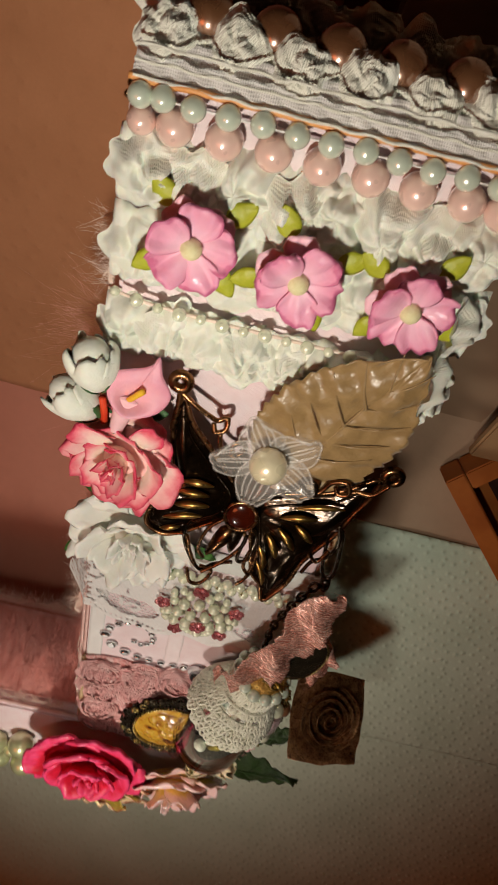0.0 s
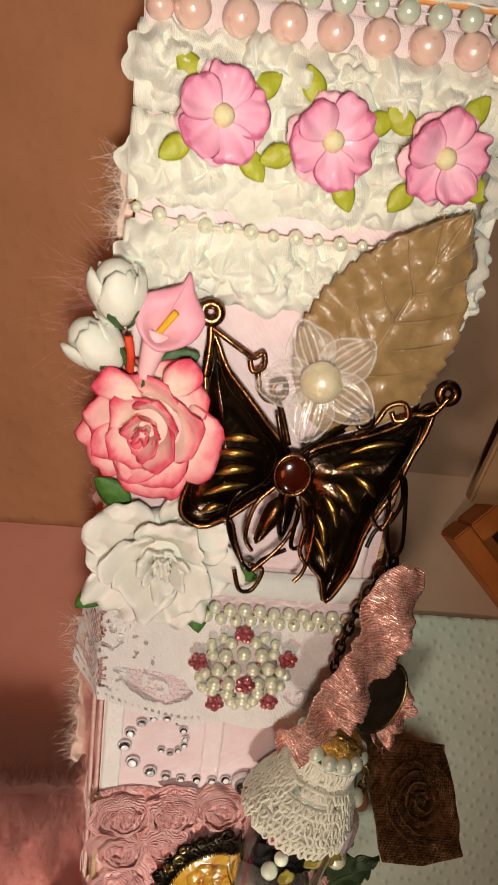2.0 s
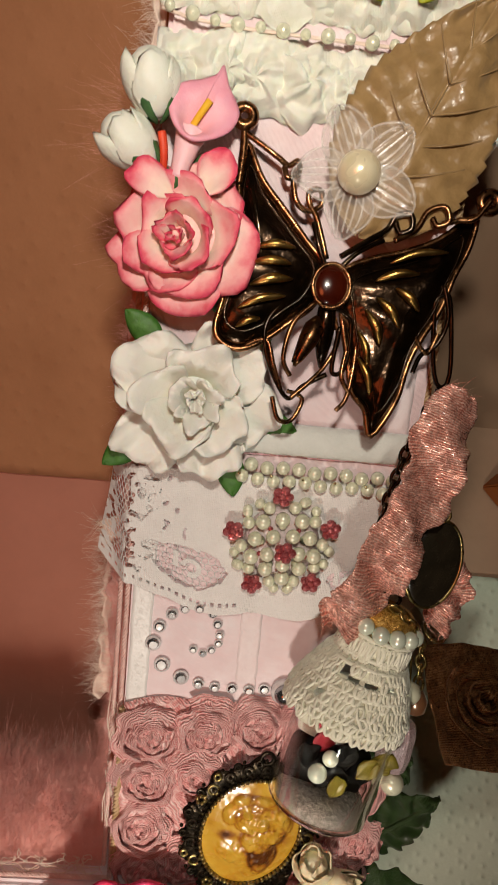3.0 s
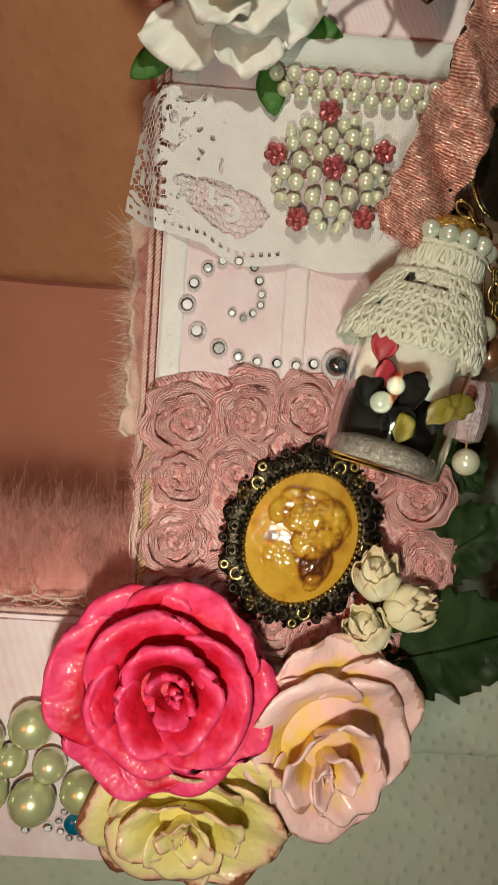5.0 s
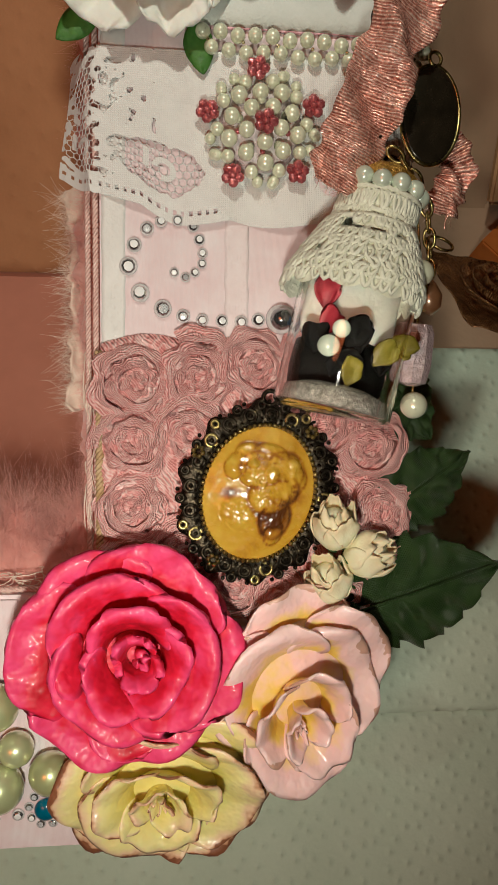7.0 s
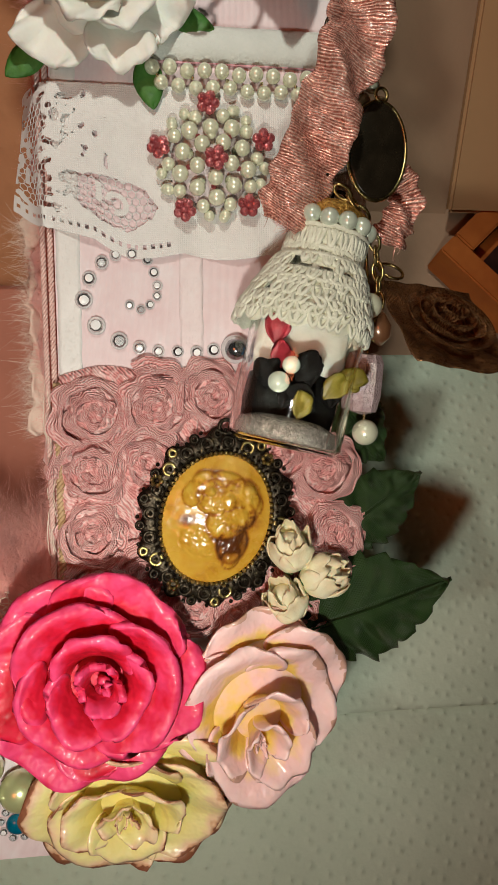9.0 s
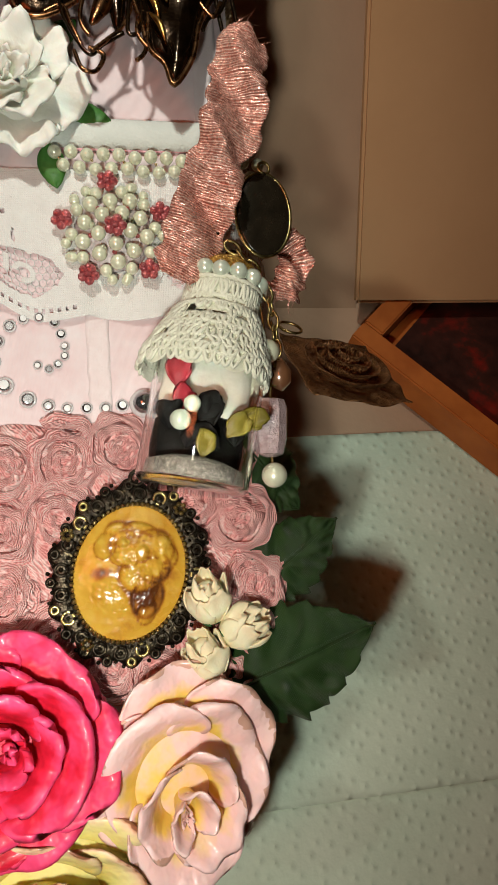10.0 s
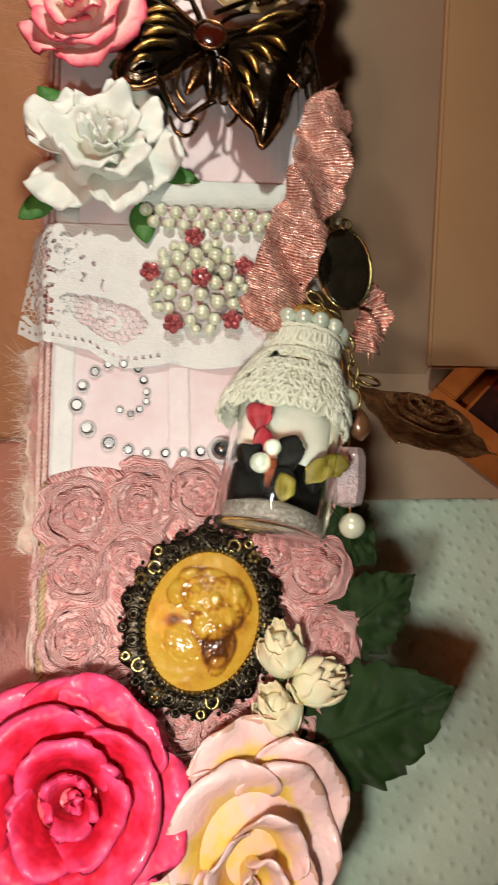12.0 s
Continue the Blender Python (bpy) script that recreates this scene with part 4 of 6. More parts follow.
row = thing("small_pearl_strand", face(0, 20.18, 0.35), "strand of small ivory pearls between the ruffles", "pearl strand")
for k in range(16):
    u = 0.05 + 0.42 * k
    pearl(row, "pearl_cream", u, 0.22 * math.exp(-u * 1.6) + 0.015 * math.sin(k * 1.9), 0.12, 0.135 if k % 2 else 0.10)
part("cord", tubes("cord", [spline([(0.5 * k - 0.1, 0.2 * math.exp(-0.8 * k) - 0.02, 0.02) for k in range(14)], 60)], 0.035, 7), "thread", row)

gold = thing("gold_bead_chain", LETTER @ shift(-0.12, 0.1, 23.75), "thin copper bead chain running back over the edge", "bead chain")
for k in range(13):
    pearl(gold, "gold_wire", -0.02 * math.sin(k), 0.26 * k, 0.085 * k, 0.075, "bead")


def blossom(u, v, w, spin, tone):
    ob = thing("paper_blossom", face(u, v, w, spin, tone * 6 - 4, 4 - 5 * tone), "pink five-petalled paper blossom with a pale yellow centre and lime leaves", "flower", "pink paper blossoms")
    for k in range(5):
        part("back_petal", petal("back_petal", 0.06, -0.14, 0.76, 78, 88, 42, 0.1, k + tone * 9, 0.025, 0.07, 10, 13, 0.22), "petal_back", ob, at=shift(0, 0, 0, 72 * k + 34))
    for k in range(5):
        part("petal", petal("petal", 0.05, 0.0, 0.80, 62, 80, 48, 0.2, k * 2.1 + tone * 5, 0.03, 0.08, 10, 15, 0.15), "petal_pink", ob, at=shift(0, 0, 0.03 * ((k * 2) % 5), 72 * k - 4 + 6 * math.sin(k * 3 + tone * 4), 0, 8 * math.sin(k * 2 + tone)))
    for a in (28, 118, 205, 300):
        part("leaf", leaf("leaf", 0.62, 0.42, 4, 0.0, 0.3, 3, 0.01, 0.2, 0.02, 12, 7), "leaf_lime", ob, at=shift(0.62 * math.cos(radians(a + tone * 10)), 0.62 * math.sin(radians(a + tone * 10)), -0.18, a - 90 + tone * 10))
    pearl(ob, "flower_eye", 0, 0, 0.17, 0.19, "flower_centre")


blossom(1.40, 22.03, 1.02, 12, 0.0)
blossom(3.27, 21.88, 1.0, -8, 0.5)
blossom(5.25, 21.86, 0.98, 20, 1.0)


# ---- leaf, clear flower, calla, buds and roses on the upright ----
brown = thing("fabric_leaf", face(3.95, 16.75, 0.92, -25, 3, 0), "large brown fabric leaf with pressed veins", "leaf")
part("blade", leaf("blade", 4.75, 2.9, 16, 0.07, 0.14, 7, 0.05, 0.03, 0.03, 110, 31, 0.78), "leaf_brown", brown)
part("midrib", tubes("midrib", [spline([(0, 0.05, 0.02), (0.03, 1.5, -0.02), (-0.02, 3.0, -0.08), (0, 4.5, -0.25)], 30)], 0.035, 6), "leaf_brown", brown)

for side in (-1, 1):
    for k in range(6):
        y0 = 0.55 + 0.62 * k
        reach = 1.15 * math.sin(math.pi * min(1, (y0 + 0.5) / 4.75) ** 0.85)
        part("vein", tubes("vein", [spline([(0, y0, -0.01), (side * reach * 0.5, y0 + 0.36, 0.0), (side * reach, y0 + 0.82, -0.13)], 14)], [np.linspace(0.030, 0.010, 14)], 6), "leaf_brown", brown)

clear = thing("clear_flower", face(3.71, 17.75, 1.15, 8, -4, 0), "transparent acrylic flower with ribbed petals and a cream pearl", "flower")
for k in range(5):
    n, m = 16, 15
    P = np.zeros((n, m, 3))
    for i in range(n):
        for j in range(m):
            t, q = i / (n - 1), 2 * j / (m - 1) - 1
            half = 0.47 * math.sin(math.pi * min(1, 0.16 + 0.66 * t ** 0.9)) ** 0.7 * (1 - 0.35 * t ** 5)
            P[i, j] = (q * half, 0.20 + 1.02 * t * (1 - 0.16 * q * q), 0.05 + 0.10 * t + 0.10 * t * t + 0.16 * q * q * t + 0.035 * math.cos(q * 14))
    one = part("petal", sheet("petal", P[:, ::-1], 0.09), "acrylic", clear, at=shift(0, 0, 0, 72 * k + 18))
    one.visible_shadow = False
    edge = [P[i, 0] for i in range(n)] + [P[n - 1, j] for j in range(1, m - 1)] + [P[i, m - 1] for i in range(n - 1, -1, -1)]
    part("ridge", tubes("ridge", [edge] + [P[2:n - 2, j] + (0, 0, 0.05) for j in (3, 5, 7, 9, 11)], 0.022, 6), "acrylic_rib", one).visible_shadow = False
pearl(clear, "pearl_gold", 0, 0, 0.30, 0.40)

calla = thing("calla_lily", face(0.83, 18.45, 1.05, -6, -8, 6), "pink paper calla lily with a yellow spadix", "flower")
n, m = 16, 60
outline = spline([(0.22, 0.98, 0.02), (0.36, 0.62, 0.10), (0.62, 0.22, 0.10), (0.50, -0.16, 0.16), (0.16, -0.40, 0.20), (-0.20, -0.48, 0.20), (-0.52, -0.24, 0.16), (-0.66, 0.16, 0.10), (-0.50, 0.48, 0.06), (-0.10, 0.66, 0.06), (0.12, 0.80, 0.04)], m, True)
throat = np.array((-0.20, -0.30, -0.34))
P, rim = np.zeros((n, m + 1, 3)), np.zeros((n, m + 1))
for i in range(n):
    t = (i + 0.6) / (n - 0.4)
    for j in range(m + 1):
        p = throat + (outline[j % m] - throat) * t
        P[i, j] = p + np.array((0, 0, 0.16 * math.sin(math.pi * t) - 0.06 * t ** 6 + 0.02 * wob(p[0] * 3, p[1] * 3, 6)))
        rim[i, j] = 0.15 + 0.65 * t
part("spathe", sheet("spathe", P, 0.03, rim), "calla", calla)
tube = spline([(-0.16, -0.22, -0.26), (-0.22, -0.62, -0.20), (-0.28, -1.10, -0.16)], 16)
part("tube", tubes("tube", [tube], [np.linspace(0.30, 0.13, 16)], 14), "calla", calla, "pink rolled base of the lily")
part("spadix", tubes("spadix", [spline([(-0.20, -0.26, -0.10), (-0.08, 0.0, 0.06), (0.06, 0.26, 0.18)], 14)], [np.linspace(0.060, 0.068, 14)], 10), "spadix", calla)
part("stem", tubes("stem", [spline([(-0.28, -1.05, -0.16), (-0.30, -1.25, -0.35), (-0.32, -1.4, -0.6)], 14)], 0.09, 8), "green", calla)


def bud(u, v, w, spin, size, material, label, group, rx=0.0, calyx=True, fill=0.62):
    ob = thing("rosebud", face(u, v, w, spin, rx), label, "flower bud", group)
    prof = [(0.03, 0), (0.30, 0.12), (0.42, 0.40), (0.43, 0.75), (0.34, 1.0), (0.18, 1.12), (0.03, 1.15)]
    me = lathe("heart", [(r * size * fill, z * size * (0.9 if fill < 0.9 else 1.05)) for r, z in prof], 20)
    tip = pose(0, 0, 0, -90)
    part("heart", me, material, ob, at=tip)
    for k in range(3 if fill < 0.9 else 0):
        p = petal("petal", 0.05 * size, 0.05, 1.30 * size, 50, -36, 95, 0.05, k * 2.3 + v, 0.025, 0.10 * size, 12, 13, 0.22)
        part("petal", p, material, ob, at=tip @ shift(0, 0, 0, 120 * k + 70))
    for k in range(4):
        p = petal("petal", 0.06 * size, 0.0, 1.25 * size, 66, -30, 78, 0.12, k * 1.7 + u, 0.03, 0.11 * size, 12, 13, 0.25)
        part("petal", p, material, ob, at=tip @ shift(0, 0, 0, 90 * k + 20))
    if calyx:
        for k in range(4):
            part("sepal", petal("sepal", 0.05 * size, -0.05, 0.78 * size, 68, -8, 24, 0.2, k + v, 0.02, 0.03, 8, 7, 0.7), "green", ob, at=tip @ shift(0, 0, -0.02, 90 * k + 60))
    return ob


bud(0.02, 18.35, 1.0, 14, 1.0, "bud_white", "white paper rosebud with a green calyx beside the calla", "white buds", fill=0.93)
bud(0.0, 17.55, 0.95, 52, 0.98, "bud_white", "white paper rosebud leaning out over the letter's edge", "white buds", fill=0.93)
stem = thing("red_stem", face(0.12, 17.6, 0.9, 8), "short red wire stem between the buds", "stem")
part("wire", tubes("wire", [spline([(0.0, -0.2, 0), (0.06, 0.2, 0.1), (0.05, 0.55, 0.1)], 12)], 0.08, 8), "red", stem)
greens = thing("leaf_sprig", face(0.3, 17.4, 0.75), "dark green paper leaves under the pink rose", "leaf")
for x, y, sp in ((0.0, 0.1, 100), (0.35, 0.15, -70), (0.9, -1.6, -100), (0.9, -2.3, -75)):
    part("leaf", leaf("leaf", 0.85, 0.5, 5, 0.0, 0.3, 4, 0.012, 0.15, 0.02, 14, 7), "green", greens, at=shift(x, y, 0, sp))

OPEN = [(3, 0.03, 0.16, 0.34, 2, 14, 120, 0.3), (4, 0.12, 0.13, 0.38, 6, 28, 84, 0.5), (4, 0.24, 0.09, 0.44, 16, 48, 72, 0.7), (5, 0.36, 0.04, 0.50, 34, 66, 60, 0.8), (5, 0.42, -0.02, 0.55, 60, 88, 50, 0.6)]
rose("paper_rose", face(0.62, 16.35, 0.75, 20, -6, -10), 1.62, OPEN, "rose_pink", "pink and white paper rose with dark pink petal edges", core=0.05, seed=4, wave=0.08, loose=4)
extra = thing("loose_petals", face(0.55, 17.25, 1.0), "two pink-tipped white petals above the paper rose", "petals")
part("petal", petal("petal", 0.05, 0, 1.0, 62, 80, 42, 0.3, 3.0, 0.03, 0.08), "rose_pink", extra, at=shift(0.35, -0.2, 0.1, 62))
part("petal", petal("petal", 0.05, 0, 1.05, 62, 78, 36, 0.4, 8.0, 0.03, 0.08), "rose_pink", extra, at=shift(-0.1, -0.25, 0.1, 150))
FULL = [(3, 0.03, 0.12, 0.28, 0, 24, 100, 0.3), (3, 0.10, 0.11, 0.42, 12, 44, 82, 0.5), (4, 0.19, 0.06, 0.54, 34, 62, 60, 0.5), (7, 0.26, 0.0, 0.66, 66, 86, 40, 0.45)]
rose("paper_gardenia", face(1.08, 13.2, 0.35, 0, -4, 0), 2.0, FULL, "rose_white", "full white paper rose with broad curling petals", core=0.0, seed=9, wave=0.09, thick=0.04, res=(12, 17), notch=0.2, loose=11)
greens = thing("leaf_sprig", face(1.1, 13.2, 0.3), "bright green paper leaves peeping from under the white rose", "leaf")
for x, y, sp in ((-0.8, 1.0, 50), (0.8, 1.0, -45), (0.8, -1.15, -170), (-1.1, -1.0, 130), (1.2, -0.4, -100)):
    part("leaf", leaf("leaf", 1.0, 0.6, 5, 0.0, 0.3, 4, 0.012, 0.15, 0.02, 14, 7), "green_bright", greens, at=shift(x, y, 0, sp))


# ---- butterfly ----
def butterfly():
    cx, cy = 3.50, 15.65
    ob = thing("butterfly_brooch", face(cx, cy, 0.85, 0, -9, 0), "dark bronze metal butterfly with copper scrolls and an amber stone", "brooch")

    def at(pts):
        return [(x - cx, (y - cy) / 0.985) for x, y in pts]
    wings = {
        "left": at([(3.42, 16.0), (2.95, 16.55), (2.45, 17.1), (2.0, 17.6), (1.68, 18.2), (1.58, 17.6), (1.66, 16.9), (1.80, 16.3), (1.62, 15.7), (1.45, 15.2), (1.38, 14.6), (1.8, 14.35), (2.3, 14.55), (2.8, 14.95), (3.25, 15.35)]),
        "right": at([(3.7, 15.95), (4.3, 16.3), (4.95, 16.5), (5.6, 16.8), (6.25, 17.3), (6.2, 16.7), (5.95, 16.1), (5.75, 15.45), (5.45, 14.9), (5.22, 14.35), (5.05, 13.6), (4.62, 12.9), (4.45, 13.4), (4.15, 13.75), (4.0, 14.4), (3.8, 15.2)]),
    }
    for side, pts in wings.items():
        edge = spline(pts, 64, True)
        mid = edge.mean(0)
        rings = 9
        verts = []
        for i in range(rings):
            q = 1 - i / (rings - 1) * 0.985
            for p in edge:
                x, y = mid[0] + (p[0] - mid[0]) * q, mid[1] + (p[1] - mid[1]) * q
                a = math.atan2(y, x)
                rad = math.hypot(x, y)
                z = 0.30 * (1 - q ** 2) + 0.045 * math.sin(a * 11) * min(1, rad) * (1 - q ** 4)
                verts.append((x, y, z))
        k = len(edge)
        low = len(verts)
        verts += [(p[0], p[1], -0.07) for p in edge]
        faces = grid_faces(rings, k, True)
        faces.append(tuple((rings - 1) * k + j for j in range(k)))
        faces += [(j, low + j, low + (j + 1) % k, (j + 1) % k) for j in range(k)]
        faces.append(tuple(low + j for j in range(k))[::-1])
        wing = part("wing", mesh("wing", verts, faces), "bronze", ob)
        part("wing_rim", tubes("wing_rim", [[(p[0], p[1], 0.02 + 0.03 * wob(p[0] * 2, p[1] * 2)) for p in edge]], 0.062, 8, True), "copper", wing, "rubbed copper rim")
        inner = [(mid[0] + (p[0] - mid[0]) * 0.80, mid[1] + (p[1] - mid[1]) * 0.80, 0.12) for p in edge]
        part("wing_line", tubes("wing_line", [inner], 0.026, 6, True), "bronze", wing)
    ribs = []
    for (x0, y0), (x1, y1), r in (((2.0, 16.25), (2.75, 16.3), 0.06), ((1.95, 15.95), (2.7, 16.0), 0.065), ((1.95, 15.55), (2.75, 15.72), 0.07), ((1.75, 15.1), (2.65, 15.4), 0.06), ((1.75, 14.75), (2.2, 14.95), 0.05),
                                  ((4.35, 15.85), (5.2, 16.05), 0.06), ((4.4, 15.55), (4.9, 15.0), 0.07), ((4.2, 15.3), (4.55, 14.65), 0.07), ((4.75, 15.75), (5.25, 15.35), 0.07), ((4.1, 14.9), (4.35, 14.2), 0.055), ((4.15, 14.4), (4.45, 13.7), 0.05), ((4.6, 16.2), (5.7, 16.5), 0.05)):
        p = at([(x0, y0), (x1, y1)])
        dx, dy = p[1][0] - p[0][0], p[1][1] - p[0][1]
        line = spline([(*p[0], 0.30), (p[0][0] + dx * 0.5 - dy * 0.08, p[0][1] + dy * 0.5 + dx * 0.08, 0.37), (*p[1], 0.33)], 14)
        part("rib", tubes("rib", [line], [1.45 * r * np.sin(np.linspace(0.15, 3.0, 14))], 8), "gold_rib", ob, "rubbed brass rib")
    scrolls = (
        [(1.62, 18.35), (1.95, 18.15), (2.3, 17.95), (2.5, 17.85), (2.68, 17.95), (2.7, 17.7), (2.5, 17.6), (2.42, 17.8)],
        [(2.6, 17.6), (2.7, 17.2), (2.95, 17.05), (3.2, 17.2), (3.15, 17.45), (2.95, 17.4), (2.95, 17.2), (3.15, 16.9), (3.4, 16.2)],
        [(3.6, 16.2), (4.1, 16.55), (4.45, 16.8), (4.6, 17.05), (4.85, 17.1), (4.9, 16.85), (4.7, 16.75), (4.6, 16.95)],
        [(4.6, 16.6), (5.0, 16.85), (5.2, 17.2), (5.5, 17.3), (5.6, 17.05), (5.4, 16.95), (5.3, 17.1)],
        [(5.5, 17.0), (5.8, 17.1), (6.1, 17.15), (6.35, 17.5)],
        [(3.36, 15.50), (2.73, 15.37), (2.34, 14.86), (2.44, 14.19), (2.87, 13.51), (3.18, 13.76), (3.61, 14.02)],
        [(3.32, 15.42), (2.87, 14.95), (2.73, 14.27), (2.90, 13.93)],
        [(2.58, 13.51), (2.73, 13.09), (3.01, 13.09), (3.18, 13.51), (2.87, 13.64)],
        [(3.68, 15.29), (3.99, 15.03), (3.96, 14.19), (3.71, 14.10), (3.78, 14.95)],
        [(3.61, 15.20), (3.78, 14.70), (3.57, 14.19), (3.29, 13.85), (2.94, 13.51)],
        [(3.78, 15.20), (4.13, 14.70), (4.06, 13.68), (3.85, 13.34)],
        [(3.43, 15.16), (3.08, 14.70), (2.94, 14.19)],
        [(1.99, 14.44), (2.37, 14.57), (2.55, 14.10), (2.73, 13.68)],
        [(3.95, 14.5), (3.9, 14.0), (4.1, 13.7)],
        [(5.75, 15.9), (5.9, 15.3), (5.75, 14.8), (5.45, 14.55), (5.3, 14.2)],
        [(5.2, 15.0), (5.55, 14.6), (5.75, 15.0)],
    )
    for k, s in enumerate(scrolls):
        line = spline([(*p, (0.10 if k not in (2, 3, 4) else 0.42) + 0.05 * math.sin(i * 1.3 + k)) for i, p in enumerate(at(s))], 44)
        part("scroll", tubes("scroll", [line], 0.058 if k < 5 else 0.048, 8), "copper" if k % 3 != 2 else "bronze", ob, "copper wire scroll")
    for x, y in ((1.58, 18.62), (6.45, 17.55)):
        p = at([(x, y)])[0]
        part("wing_tip", tubes("wing_tip", [[(p[0] + 0.17 * math.cos(a), p[1] + 0.17 * math.sin(a), 0.16) for a in np.linspace(0, 2 * math.pi, 20, False)]], 0.11, 10, True), "copper", ob, "round copper tip")
    part("tip_arm", tubes("tip_arm", [spline([(*p, 0.1) for p in at([(1.60, 18.5), (1.62, 18.0), (1.58, 17.4)])], 16)], 0.075, 8), "copper", ob)
    part("abdomen", lathe("abdomen", [(0.03, 0), (0.10, 0.15), (0.19, 0.55), (0.21, 0.85), (0.12, 1.05), (0.03, 1.1)], 14), "copper", ob, "grainy brown metal abdomen", at=shift(-0.55, -1.55, 0.16, -24, -94))
    part("body", lathe("body", [(0.03, 0), (0.16, 0.15), (0.21, 0.5), (0.17, 0.9), (0.10, 1.2), (0.03, 1.4)], 16), "bronze", ob, at=shift(0, -0.15, 0.12, 0, 98))
    part("feeler", tubes("feeler", [spline([(-0.08, 0.3, 0.2), (-0.3, 0.75, 0.25), (-0.42, 1.2, 0.2)], 16), spline([(0.08, 0.3, 0.2), (0.45, 0.7, 0.25), (0.95, 1.0, 0.2)], 16)], 0.05, 8), "bronze", ob)
    part("stone_setting", tubes("stone_setting", [ring((0, 0.02, 0.36), 0.36, 30, 1.15)], 0.045, 8, True), "copper", ob)
    part("stone", balls("stone", [(0.35, (0, 0.02, 0.32), (1, 1.15, 0.40))], 24, 12), "amber_gem", ob, "round amber stone")
    return ob


butterfly()


# ---- white band, pearls, lace and pearl brooch ----
band = thing("velvet_band", face(0, 12.35, 0.0), "padded white velvet ribbon across the letter", "ribbon")
n, m = 60, 13
P = np.array([[[1.2 + 5.15 * i / (n - 1), 0.05 - 0.03 * i / n + 0.34 * math.cos(math.pi * j / (m - 1)), 0.06 + 0.22 * math.sin(math.pi * j / (m - 1)) + 0.02 * wob(i * 0.3, j * 0.4)] for j in range(m)] for i in range(n)])
part("ribbon", sheet("ribbon", P[::-1], 0.03), "velvet_white", band)
part("edge", tubes("edge", [spline([(1.2 + 5.1 * k / 10, -0.31 + 0.015 * math.sin(k * 2), 0.07) for k in range(11)], 60)], 0.035, 6), "petal_back", band, "pink selvedge")

double = thing("double_pearl_strand", face(0, 11.72, 0.2), "double strand of pale cream pearls under the white band", "pearl strand")
for k in range(14):
    u = 2.05 + 0.345 * k
    pearl(double, "pearl_cream", u, 0.12 - 0.012 * k + 0.03 * math.sin(k * 2.2), 0.12, 0.150)
    pearl(double, "pearl_cream", u + 0.17, -0.18 - 0.012 * k + 0.03 * math.cos(k * 1.7), 0.08, 0.145)
    if k % 2 == 0:
        pearl(double, "gold_wire", u + 0.1, -0.06 - 0.012 * k, 0.2, 0.035, "bead")


LACE_TOP, LACE_DROP = 11.55, 3.25


def lace_place(u, t):
    """A place on the hanging lace: u across the letter, t from its top to its hem; its ends fold back round the letter's sides."""
    short = min(1.0, max(0.0, (1.7 - u) / 2.0))
    v = LACE_TOP - t * (LACE_DROP - 0.62 * short * short * (3 - 2 * short) - 0.9 * max(0.0, -0.55 - u) ** 1.5 + 0.13 * abs(math.sin((u + 0.95) * 1.75)))
    w = 0.09 + 0.07 * t * math.sin(u * 4.0 + 5) * (0.4 + 0.6 * t) + 0.03 * wob(u * 3, v * 2, 5)
    uu = u
    if u < 0:
        bend = -u
        uu = u * (0.66 + 0.36 * t * t * (1.35 - t)) - 0.10 * t * math.sin(bend * 5.0 + t * 2)
        w += 0.10 * t * math.sin(bend * 6.0) - 0.55 * bend * bend * (1.6 - 0.4 * t) - 0.25 * bend
    if u > 6.15:
        w -= (u - 6.15) * 1.6
        uu = 6.15 + (u - 6.15) * 0.75 + 0.25 * (u - 6.15) * t
    return uu, v, w


NET_WINDOWS = ((-0.48, 2.22, 0.50, 0.58), (1.25, 2.28, 0.85, 0.48), (0.42, 2.02, 0.26, 0.16), (-0.46, 0.95, 0.34, 0.46), (0.10, 0.70, 0.10, 0.16), (4.9, 2.35, 0.5, 0.30))


def lace_solid(u, t):
    """Where the lace is worked solid: all but its net windows, the torn look of its folded edge and the eyelets along the hem."""
    v = t * LACE_DROP
    if t > 0.885:
        return not (0.915 < t < 0.95 and u < 2.4 and (u / 0.165) % 1.0 < 0.42)
    for x0, v0, rx, ry in NET_WINDOWS:
        x, y = u - x0, v - v0
        if (x / rx) ** 2 + (y / ry) ** 2 < 1 + 0.35 * wob(u * 6, v * 6, 3):
            r = math.hypot(x - 0.05, y * 1.1)
            return rx > 0.35 and (0.13 < r < 0.24 and math.atan2(y, x - 0.05) < 1.9 or abs(x + 0.30) < 0.06 and -0.3 < y < 0.1)
    if u > 6.2:
        return wob(u * 8, v * 6, 9) < 0.22
    return wob(u * 5.0, v * 5.0, 1) < 0.10 + 0.5 * min(1.6, max(0.0, (u + 0.3) / 1.6)) and (u > 0.6 or wob(u * 9.0, v * 9.0, 1) < 0.6)


